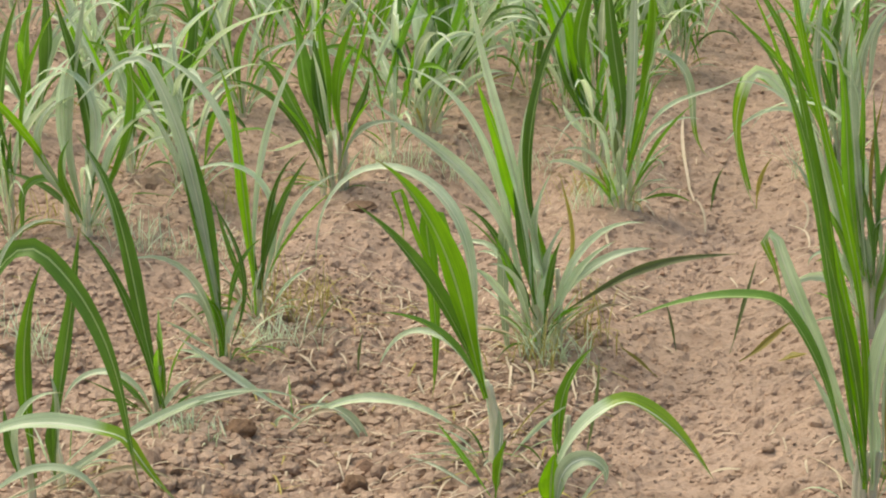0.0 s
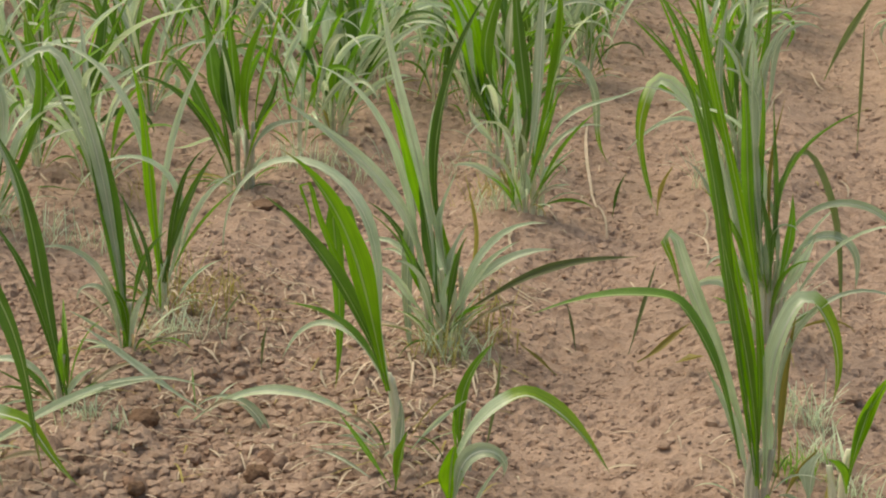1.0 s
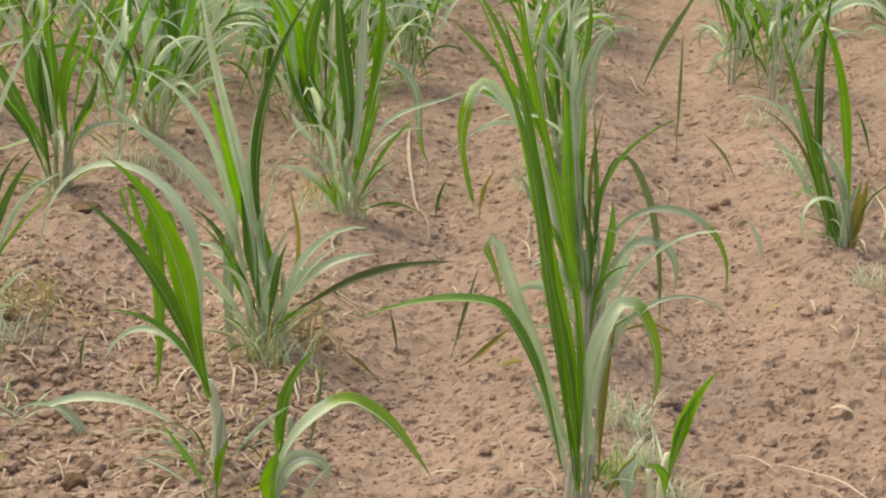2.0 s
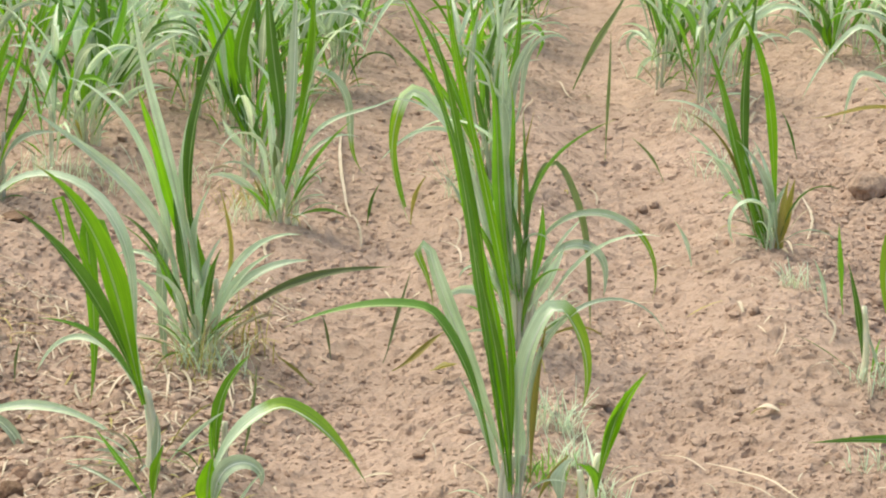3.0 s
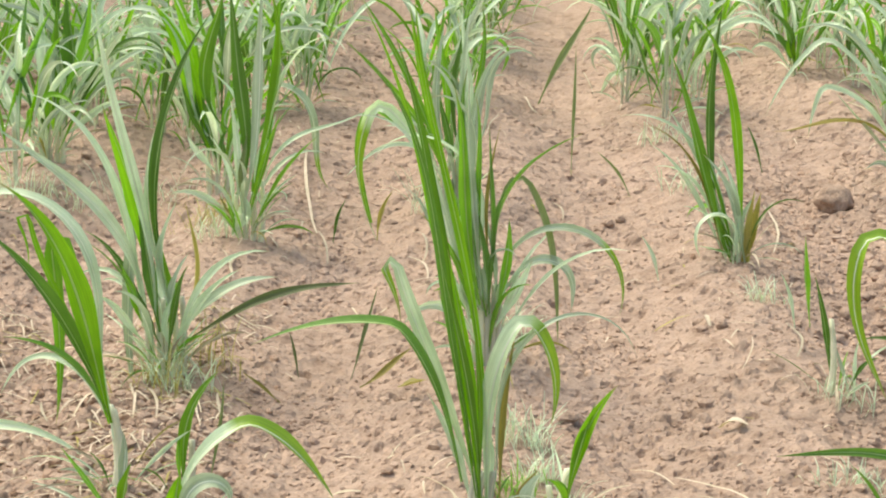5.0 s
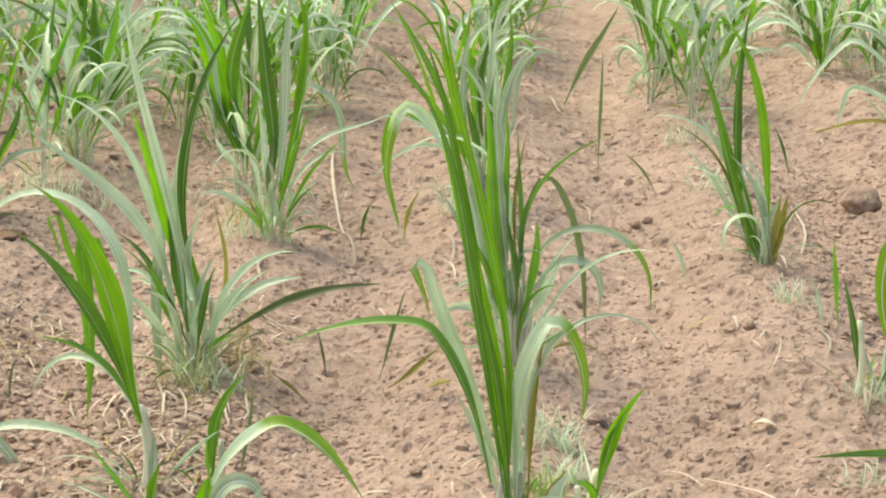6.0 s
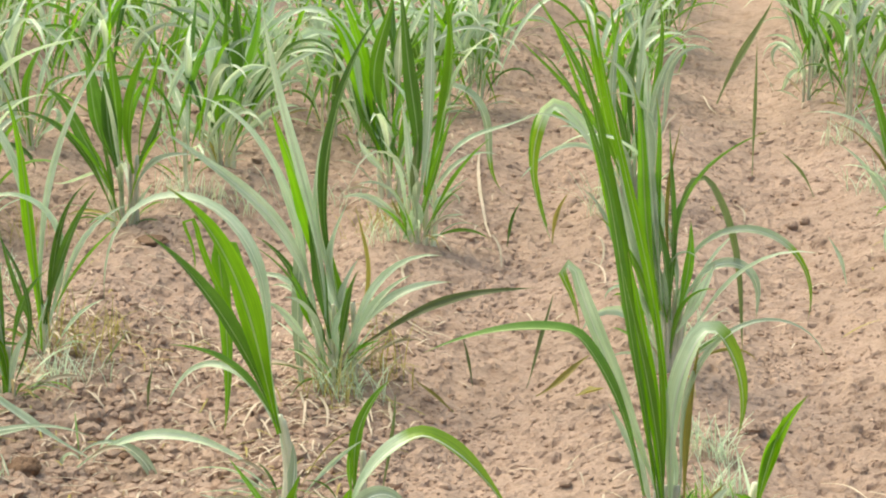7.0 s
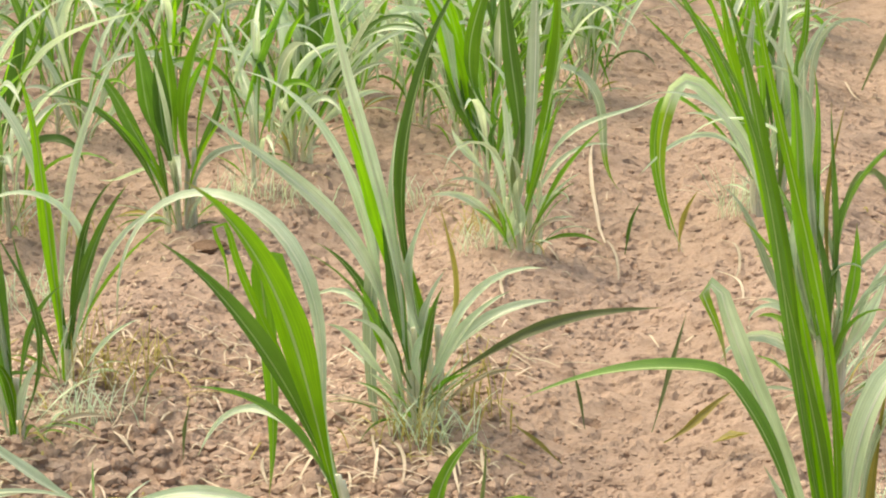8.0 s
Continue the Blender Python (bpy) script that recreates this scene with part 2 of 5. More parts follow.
def value_noise(x, y, scale, k):
    """Smooth value noise of -1 to 1 at the given wavelength."""
    g = LATTICES[k]
    u, v = x / scale + 37.3 * k, y / scale + 11.7 * k
    i, j = np.floor(u).astype(int), np.floor(v).astype(int)
    a, b = u - i, v - j
    a, b = a * a * (3 - 2 * a), b * b * (3 - 2 * b)
    i0, i1, j0, j1 = i % 256, (i + 1) % 256, j % 256, (j + 1) % 256
    return 2 * (g[i0, j0] * (1 - a) * (1 - b) + g[i1, j0] * a * (1 - b) + g[i0, j1] * (1 - a) * b + g[i1, j1] * a * b) - 1


def rough_patch(x, y):
    """1 where the soil lies in fresh clods, 0 where it is washed smooth."""
    left = np.clip((-0.45 - x) / 0.3, 0, 1) * np.clip((6.0 - y) / 1.4, 0, 1)
    right = np.clip((x - 0.85) / 0.3, 0, 1) * np.clip((8.0 - y) / 1.5, 0, 1)
    return np.clip(np.maximum(left, right), 0, 1)


def ground_height(x, y):
    """Ridges under the rows, furrows between them, and lumps of falling size."""
    x, y = np.asarray(x, float), np.asarray(y, float)
    wander = 0.05 * value_noise(x * 0 + 5, y, 1.3, 0)
    z = 0.034 * (np.cos(2 * np.pi * (x + wander) / ROW_GAP) - 1)
    rough = rough_patch(x, y)
    return z + 0.013 * value_noise(x, y, 0.42, 1) + 0.013 * value_noise(x, y, 0.16, 2) + (0.004 + 0.003 * rough) * value_noise(x, y, 0.075, 3)


def fine_relief(x, y):
    rough = rough_patch(x, y)
    n = value_noise(x, y, 0.036, 4)
    billow = np.abs(value_noise(x, y, 0.062, 6))
    return (0.004 + 0.002 * rough) * n + (0.012 + 0.006 * rough) * (0.35 - np.sqrt(billow)) + 0.0034 * value_noise(x, y, 0.018, 5)


def at_ground(x, y):
    return float(ground_height(x, y))


def outward(start, step, far, grow=1.25):
    out, d = [], step
    while d < far:
        d *= grow
        out.append(start + d)
    return out


def build_ground():
    """One sheet, laid out as a fan so that its mesh is finest where the rows are nearest."""
    us = np.array([-v for v in reversed(outward(0.50, 0.004, 400))] + list(np.arange(-0.50, 0.27, 0.00115)) + outward(0.27, 0.004, 400))
    near, y = [], Y_FINE[0]
    while y < Y_FINE[1]:
        near.append(y)
        y += 0.0014 * y
    ys = np.array([-v for v in reversed(outward(-Y_FINE[0], 0.02, 1500))] + near + outward(Y_FINE[1], 0.03, 1500))
    gu, gy = np.meshgrid(us, ys)
    gx = gu * np.clip(gy, 3.0, 60.0)
    away = np.maximum(np.abs(gx + 0.5) - 5, np.abs(gy - 6.8) - 6)
    fade = np.clip(1 - away / 60, 0, 1)
    gz = ground_height(gx, gy) * fade + fine_relief(gx, gy) * (away < 0)
    rnd = np.random.RandomState(4)
    # half-buried lumps, and pits with broken edges beside them
    many, raised = 60000, np.zeros_like(gz)
    all_y = Y_FINE[0] * (Y_FINE[1] / Y_FINE[0]) ** rnd.rand(many)
    all_x = all_y * rnd.uniform(-0.49, 0.26, many)
    all_rough = rough_patch(all_x, all_y)
    keep = rnd.rand(many) < 0.42 + 0.4 * value_noise(all_x, all_y, 0.33, 5) + 0.1 * all_rough
    for cx, cy, rough in zip(all_x[keep], all_y[keep], all_rough[keep]):
        pit = rnd.rand() < 0.5 - 0.3 * rough
        r = (0.0036 + 0.008 * rnd.rand() ** 2 if pit else 0.004 + 0.009 * rnd.rand() ** 3 + 0.006 * rough * rnd.rand() ** 2) * (cy / 5.0) ** 0.5
        if rnd.rand() < 0.05:
            r *= 1.8
        ix0, ix1 = np.searchsorted(us, ((cx - 1.3 * r) / cy, (cx + 1.3 * r) / cy))
        iy0, iy1 = np.searchsorted(ys, (cy - 1.3 * r, cy + 1.3 * r))
        sx, sy = gx[iy0:iy1, ix0:ix1] - cx, gy[iy0:iy1, ix0:ix1] - cy
        ang = rnd.uniform(-0.7, 0.7)
        q = (sx * np.cos(ang) + sy * np.sin(ang)) ** 2 / (1.05 * r) ** 2 + (sy * np.cos(ang) - sx * np.sin(ang)) ** 2 / (0.95 * r) ** 2
        if pit:
            gz[iy0:iy1, ix0:ix1] -= np.clip(1 - q, 0, 1) ** 0.5 * r * 1.5
        else:
            raised[iy0:iy1, ix0:ix1] = np.maximum(raised[iy0:iy1, ix0:ix1], np.clip(1 - q, 0, 1) ** 0.45 * r * 0.8)
    gz += raised
    nx, ny = len(us), len(ys)
    me = bpy.data.meshes.new("ground")
    idx = np.arange(nx * ny).reshape(ny, nx)
    quads = np.stack([idx[:-1, :-1], idx[:-1, 1:], idx[1:, 1:], idx[1:, :-1]], -1).reshape(-1, 4)
    me.vertices.add(nx * ny)
    me.vertices.foreach_set("co", np.stack([gx, gy, gz], -1).ravel())
    me.loops.add(quads.size)
    me.loops.foreach_set("vertex_index", quads.ravel())
    me.polygons.add(len(quads))
    me.polygons.foreach_set("loop_start", np.arange(len(quads)) * 4)
    me.polygons.foreach_set("loop_total", np.full(len(quads), 4))
    me.polygons.foreach_set("use_smooth", np.zeros(len(quads), bool))
    me.update(calc_edges=True)
    me.materials.append(SOIL)
    ob = new("ground", me)
    return tagged(ob, "dry pinkish-brown tilled soil in low ridges and furrows", "ground", kind="structure")


build_ground()


def icosahedron():
    bm = bmesh.new()
    bmesh.ops.create_icosphere(bm, subdivisions=1, radius=1)
    v = np.array([tuple(p.co) for p in bm.verts])
    fc = np.array([[p.index for p in face.verts] for face in bm.faces])
    bm.free()
    return v, fc


ICO_V, ICO_F = icosahedron()


def soil_crumbs():
    """Loose crumbs of soil strewn over the field: angular grains, more and larger where the soil is cloddy."""
    rnd = np.random.RandomState(21)
    verts, faces, many = [], [], 110000
    ys = Y_FINE[0] * (Y_FINE[1] / Y_FINE[0]) ** rnd.rand(many)
    xs = ys * rnd.uniform(-0.48, 0.25, many)
    rough = rough_patch(xs, ys)
    keep = rnd.rand(many) < 0.3 + 0.3 * value_noise(xs, ys, 0.3, 2) + 0.7 * rough
    xs, ys, rough = xs[keep][:40000], ys[keep][:40000], rough[keep][:40000]
    zs = ground_height(xs, ys) + fine_relief(xs, ys)
    for count, (x, y, z, k) in enumerate(zip(xs, ys, zs, rough)):
        r = 0.0026 + 0.005 * rnd.rand() ** 2 + k * 0.015 * rnd.rand() ** 4 + (0.013 * rnd.rand() if rnd.rand() < 0.05 else 0)
        shape = ICO_V * rnd.uniform(0.62, 1.28, ICO_V.shape[0])[:, None] * r * np.array([rnd.uniform(0.8, 1.3), rnd.uniform(0.8, 1.3), rnd.uniform(0.6, 0.95)])
        verts.append(shape + np.array([x, y, z + 0.15 * r]))
        faces.append(ICO_F + len(ICO_V) * count)
    me = bpy.data.meshes.new("soil_crumbs")
    me.from_pydata(np.concatenate(verts).tolist(), [], np.concatenate(faces).tolist())
    me.materials.append(CLOD)
    tagged(new("soil_crumbs", me), "loose crumbs of dry brown soil strewn over the field", "soil crumbs", kind="stuff")


soil_crumbs()


def soil_clod(x, y, r, flat=0.75, seed=0, label="large rounded clod of dry brown soil on the ground", moist=False):
    """A broken lump of earth with facets and pits."""
    bm = bmesh.new()
    bmesh.ops.create_icosphere(bm, subdivisions=4 if r > 0.02 else 3, radius=1)
    off = Vector((seed * 3.7, seed * 1.3, 0))
    for v in bm.verts:
        d = v.co.normalized()
        cut = max(abs(d.dot(Vector(c).normalized())) for c in ((1, 0.3, 0.2), (-0.3, 1, 0.4), (0.2, -0.4, 1), (0.8, -0.7, 0.5)))
        k = 1.12 - 0.32 * cut + 0.22 * noise.noise(d * 1.7 + off) + 0.09 * noise.noise(d * 5 + off) + 0.05 * noise.noise(d * 12 + off)
        v.co = Vector((d.x * k * 1.1, d.y * k, d.z * k * flat)) * r
    me = bpy.data.meshes.new("soil_clod")
    bm.to_mesh(me)
    bm.free()
    me.polygons.foreach_set("use_smooth", [True] * len(me.polygons))
    me.materials.append(MOIST if moist else SOIL)
    ob = new("soil_clod", me)
    ob.matrix_world = pose(x, y, at_ground(x, y) + 0.45 * r * flat, 0, 0, 53 * seed)
    return tagged(ob, label, "soil clod", "soil clods on the ground")


soil_clod(1.208, 6.915, 0.076, 0.78, 1)
soil_clod(-1.007, 3.928, 0.0314, 0.90, 2, "dark moist reddish clod of soil on the ground", True)
soil_clod(-0.976, 4.003, 0.0189, 1.10, 3)
soil_clod(-1.085, 4.038, 0.0239, 0.70, 4)
soil_clod(0.219, 4.653, 0.0342, 0.50, 5)
soil_clod(-1.329, 4.196, 0.0375, 0.70, 6, "dark moist reddish clod of soil on the ground", True)
soil_clod(1.048, 5.652, 0.0256, 0.80, 7)
soil_clod(1.091, 5.357, 0.0305, 0.70, 8)
soil_clod(1.093, 4.971, 0.0485, 0.70, 9)
soil_clod(1.006, 4.961, 0.0284, 0.70, 10)
soil_clod(0.652, 5.295, 0.0179, 0.80, 11)
soil_clod(0.444, 4.469, 0.0204, 0.60, 12)
soil_clod(-1.484, 6.012, 0.0514, 0.30, 13, "dark moist reddish clod of soil on the ground", True)
soil_clod(-1.046, 3.834, 0.0297, 0.80, 14)
soil_clod(-1.183, 4.060, 0.0241, 0.70, 15)
soil_clod(-1.237, 3.989, 0.0262, 0.70, 16)
soil_clod(0.428, 6.599, 0.0201, 0.90, 17)
soil_clod(0.468, 6.644, 0.0184, 0.90, 18)
soil_clod(-1.495, 4.660, 0.0193, 0.70, 19)
soil_clod(-0.833, 3.958, 0.0209, 0.70, 20)
soil_clod(1.103, 6.433, 0.0252, 0.80, 21)
soil_clod(1.275, 6.014, 0.0238, 0.70, 22)
soil_clod(-0.184, 4.209, 0.0156, 0.60, 23)
soil_clod(-1.342, 3.852, 0.0234, 0.70, 24)
soil_clod(-0.870, 3.878, 0.0206, 0.70, 25)
rnd_clod = random.Random(77)
for k in range(60):
    # broken clods thrown up beside the outer rows
    side = k % 4
    x = rnd_clod.uniform(-1.5, -0.62) if side else rnd_clod.uniform(0.95, 1.35)
    soil_clod(x, rnd_clod.uniform(3.75, 4.7) if side else rnd_clod.uniform(4.6, 6.3), 0.009 + 0.016 * rnd_clod.random() ** 2, rnd_clod.uniform(0.6, 0.9), 40 + k,
              "small broken clod of dry soil", k % 9 == 0)


# ---- sugarcane plants ----
def filler(rnd, count, short, reach):
    """Thin arching blades and short old base leaves that crowd the foot of a clump."""
    rows = []
    for _ in range(count):
        az, arch = rnd.uniform(0, 360), rnd.random() < 0.6
        rows.append((rnd.uniform(0, 0.035), rnd.uniform(0.01, 0.1), az, rnd.uniform(4, 28), reach * rnd.uniform(0.6, 1.25), rnd.uniform(0, 25),
                     rnd.uniform(50, 135) if arch else rnd.uniform(0, 40), 0, rnd.uniform(0.014, 0.027), rnd.uniform(-60, 60), rnd.choice("pppppgd") if arch else rnd.choice("gdvgp")))
    for _ in range(short):
        rows.append((rnd.uniform(0.01, 0.05), rnd.uniform(0.0, 0.03), rnd.uniform(0, 360), rnd.uniform(15, 70), rnd.uniform(0.08, 0.24), rnd.uniform(0, 40),
                     rnd.uniform(0, 70), 0, rnd.uniform(0.005, 0.012), rnd.uniform(-70, 70), rnd.choice("ppwwwgypd")))
    return rows


def cane(at, label, tillers, group="sugarcane clumps in the rows", seed=1, more=(0, 0, 0.5), stalk=0.0105):
    """One clump: for each tiller a stalk and the leaves that leave it."""
    x, y = at
    base = new("sugarcane_plant")
    base.location = (x, y, at_ground(x, y))
    tagged(base, label, "sugarcane plant", group)
    rnd = random.Random(seed)
    for rows in tillers:
        tops = []
        for k, (r0, z0, az, tilt, length, b1, b2, b3, width, turn, tone, *kink) in enumerate(rows):
            z0 = z0 - base.location.z
            me = blade_mesh(r0, z0, az, tilt, length, b1, b2, b3, width, turn, kink or None, n=34 if kink else 26, seed=seed + k)
            blade = part("leaf", me, BLADE[tone], base)
            blade.location.y = rnd.uniform(-0.02, 0.02)
            if 3.0 < y < 5.1 and width > 0.016 and tone in MIDRIB:
                part("midrib", blade_mesh(r0, z0, az, tilt, length, b1, b2, b3, width, turn, kink or None, n=34 if kink else 26, seed=seed + k, rib=True), MIDRIB[tone], blade, "pale raised midrib")
            tops.append((r0 * math.cos(radians(az)), r0 * math.sin(radians(az)), max(z0, 0.03)))
        if len(rows) < 2 or not stalk:
            continue
        tx, ty = sum(t[0] for t in tops) / len(tops), sum(t[1] for t in tops) / len(tops)
        high = max(0.12, max(t[2] for t in tops) + 0.015)
        size = stalk
        part("stalk", stalk_mesh((tx * 0.8, ty * 0.8 + 0.01, -0.05), (tx, ty + 0.012, high), size, size * 0.6, seed), STALK, base)
    for k, (r0, z0, az, tilt, length, b1, b2, b3, width, turn, tone) in enumerate(filler(rnd, *more)):
        part("leaf", blade_mesh(r0, z0, az, tilt, length, b1, b2, b3, width, turn, n=10, seed=seed + 50 + k), BLADE[tone], base)
    return base


cane((0.020, 3.865), "tall fresh green sugarcane clump with one pale leaf folded over", [
    [
        (0.043, 0.1, 178, 11.7, 0.642, 0, 144, -81, 0.0267, 12, 'd', 0.54, 41),
        (0.007, 0.054, 189, 6.7, 0.981, 57, -203, 197, 0.0176, -3, 'd'),
        (-0.002, 0.054, 181, 9.3, 1.041, 20, -64, 67, 0.0155, -18, 'v'),
        (0.015, 0.04, 162, 6.2, 0.972, 35, -93, 76, 0.0309, 19, 'g'),
    ],
    [
        (0.005, 0.066, 173, 22.7, 0.641, -37, 151, -152, 0.0295, -8, 's', 0.8, 201),
        (-0.007, 0.055, 168, 0.1, 1.049, 19, 49, -67, 0.0178, -14, 'v'),
        (0.023, 0.04, 174, 12.1, 0.249, 13, 32, -30, 0.0215, 6, 'p'),
        (0.01, 0.041, 168, 9.5, 0.469, 5, -17, 22, 0.0129, 20, 'v'),
    ],
    [
        (0.003, 0.042, 196, 2.7, 0.548, 23, -11, 0, 0.0186, 14, 'g'),
        (0.007, 0.042, 186, 3.2, 0.539, 2, 28, -22, 0.0256, -17, 'v'),
        (0.007, 0.066, 176, 0.2, 0.431, -2, 26, -16, 0.0126, 12, 'v'),
        (-0.014, 0.044, 168, -1.1, 0.212, 7, 20, -17, 0.0199, 15, 'p'),
    ],
    [
        (0.034, 0.058, 349, 0.1, 0.349, -5, 33, -20, 0.0156, -2, 'y'),
        (0.009, 0.041, 16, 0.8, 0.633, -46, 197, -60, 0.0391, -16, 'q', 0.63, 103),
        (0.018, 0.052, 19, 15.2, 0.638, -188, 568, -233, 0.0127, 5, 'p'),
    ],
], seed=100, more=(0, 6, 0.3))
cane((0.031, 4.920), "dense sugarcane clump with pale arching leaves on a ridge", [
    [
        (0.036, 0.131, 197, 21.0, 0.656, 9, -133, 215, 0.0193, -3, 'p'),
        (0.038, 0.131, 172, 8.3, 0.662, -153, 414, -111, 0.02, 19, 'p'),
        (0.049, 0.185, 168, 29.0, 0.881, -146, 464, -234, 0.0287, -41, 'q', 0.59, 94),
        (0.044, 0.136, 173, 32.8, 0.354, 33, -219, 219, 0.0197, 14, 'p'),
        (0.037, 0.13, 172, -1.9, 0.671, 81, -269, 257, 0.0282, -39, 'p'),
    ],
    [
        (0.023, 0.106, 195, 37.4, 0.207, -56, 81, 122, 0.0171, -11, 'p'),
        (0.023, 0.15, 187, -2.2, 0.609, 161, -623, 591, 0.0234, -49, 'p'),
        (0.026, 0.137, 161, 13.5, 0.313, 24, -84, 116, 0.0176, 20, 'p'),
        (0.026, 0.086, 161, 26.0, 0.187, -4, -8, 100, 0.0214, -32, 'p'),
        (0.022, 0.127, 189, 17.8, 0.443, 11, -42, 23, 0.0184, -14, 'p'),
        (0.024, 0.155, 195, 14.2, 0.556, -11, -52, 68, 0.03, -19, 'g'),
        (0.018, 0.145, 195, 9.0, 0.599, -10, 56, -70, 0.0298, 34, 'd'),
        (0.02, 0.173, 192, 7.7, 0.549, -7, 18, -22, 0.021, 29, 'p'),
    ],
    [
        (0.005, 0.156, 160, 18.9, 0.314, -26, 36, -6, 0.0216, -42, 'p'),
        (0.001, 0.131, 190, 1.3, 0.298, 26, -16, 1, 0.0254, 39, 'd'),
        (0.009, 0.094, 198, 10.9, 0.194, -6, 0, 4, 0.0253, 38, 'p'),
        (0.006, 0.122, 188, 14.8, 0.556, -36, -12, 46, 0.0197, -15, 'g'),
        (-0.001, 0.139, 164, -19.8, 0.302, 97, -37, -48, 0.0191, 44, 'p'),
        (-0.008, 0.134, 19, 8.8, 0.474, -37, 27, 0, 0.0185, 40, 'd'),
    ],
    [
        (0.006, 0.123, 16, -63.3, 0.422, 270, -436, 294, 0.028, -49, 'p'),
        (0.007, 0.185, 3, -8.6, 0.425, -18, 109, -71, 0.0106, 30, 'y'),
        (0.016, 0.14, 2, 14.6, 0.239, -2, -43, 28, 0.0242, 4, 'g'),
        (0.011, 0.099, 7, 3.4, 0.206, 27, -30, 26, 0.0255, 39, 'p'),
        (0.006, 0.122, 343, -6.5, 0.24, -21, -25, 228, 0.0205, -35, 'p'),
        (0.016, 0.099, 358, 28.7, 0.194, 2, -11, 0, 0.0297, 17, 'p'),
    ],
    [
        (0.022, 0.172, 7, -16.1, 0.784, 98, 66, -89, 0.0181, 5, 'o', 0.4, 116),
        (0.026, 0.17, 7, 37.6, 0.329, -126, 749, -475, 0.0255, 23, 'p'),
        (0.024, 0.153, 352, -7.4, 0.523, -26, 233, -136, 0.0301, -46, 'd'),
        (0.025, 0.183, 358, -6.9, 0.553, 209, 29, -37, 0.0211, 17, 'q'),
    ],
], seed=101, more=(9, 20, 0.38))
cane((-0.077, 6.563), "sugarcane clump with pale arching leaves on a ridge", [
    [
        (0.051, 0.079, 172, 31.4, 0.774, 13, 264, -205, 0.0248, 9, 'g', 0.42, 89),
        (0.027, 0.049, 215, 29.6, 0.505, -36, 402, -267, 0.016, -25, 'p'),
        (0.025, 0.049, 213, 15.2, 0.661, 61, -15, -16, 0.0209, -33, 'g'),
        (0.023, 0.045, 168, 16.7, 0.501, -43, 342, -193, 0.0209, -10, 'p'),
    ],
    [
        (0.012, 0.048, 213, 25.9, 0.638, -36, 34, -14, 0.0351, 14, 'v'),
        (0.011, 0.027, 162, 17.8, 0.719, 15, 6, 1, 0.0244, -21, 'g'),
        (0.001, 0.01, 178, 3.6, 0.443, -4, 44, -4, 0.0197, -28, 'd'),
        (-0.011, 0.01, 217, 14.2, 0.306, -12, -12, 118, 0.0188, 4, 'p'),
    ],
    [
        (0.017, 0.011, 355, 15.7, 0.565, -6, -97, 144, 0.0163, 8, 'p'),
        (-0.018, 0.028, 201, -5.8, 0.535, 16, -31, 112, 0.0285, 29, 'p'),
        (0.018, 0.03, 346, 5.2, 0.375, -1, 32, -62, 0.0239, 31, 'p'),
        (0.02, 0.013, 327, 7.8, 0.428, -42, -1, 59, 0.0297, 22, 'g'),
    ],
    [
        (0.055, 0.1, 189, 16.3, 0.27, 37, 49, -2, 0.0223, 10, 'p'),
        (0.049, 0.17, 162, -21.5, 0.481, 126, -152, 54, 0.0284, 3, 'g'),
        (-0.036, 0.124, 8, 53.0, 0.56, -228, 268, -94, 0.0286, 10, 'p'),
    ],
    [
        (0.018, 0.163, 189, 33.3, 0.444, -110, 103, -35, 0.0255, -11, 'p'),
        (-0.021, 0.163, 1, 30.7, 0.496, -142, 214, -97, 0.0279, -32, 'p'),
    ],
    [
        (0.011, 0.178, 350, -17.3, 0.472, 71, -50, 5, 0.0325, -37, 'd'),
        (0.014, 0.18, 10, 22.0, 0.482, -43, 53, -45, 0.0221, -6, 'g'),
        (0.006, 0.097, 348, -5.3, 0.238, 42, -120, 229, 0.0254, 8, 'p'),
    ],
    [
        (0.042, 0.156, 358, 2.5, 0.426, 22, -39, 78, 0.0242, 15, 'p'),
        (0.048, 0.172, 359, 43.0, 0.462, -211, 242, 73, 0.0223, 40, 'p'),
    ],
], seed=102, more=(7, 14, 0.45))
cane((-0.068, 8.491), "sugarcane clump with pale arching leaves on a ridge", [
    [
        (0.025, 0.024, 190, 29.1, 0.266, -22, 35, 97, 0.0244, -8, 'p'),
        (0.014, 0.048, 200, 9.2, 0.359, -8, 37, -23, 0.032, 9, 'g'),
        (0.012, 0.025, 200, 29.8, 0.377, 29, -155, 104, 0.0263, -12, 'g'),
        (-0.001, 0.047, 332, -1.7, 0.376, -18, 67, -38, 0.0301, -10, 'p'),
    ],
    [
        (0.011, 0.024, 18, 12.7, 0.356, 10, -44, 26, 0.0249, -20, 'p'),
        (0.014, 0.027, 327, 28.7, 0.341, -96, 245, -6, 0.0271, 0, 'p'),
        (0.029, 0.035, 354, 44.7, 0.421, -534, 1586, -891, 0.0336, -32, 'g'),
    ],
], seed=103, more=(8, 9, 0.5))
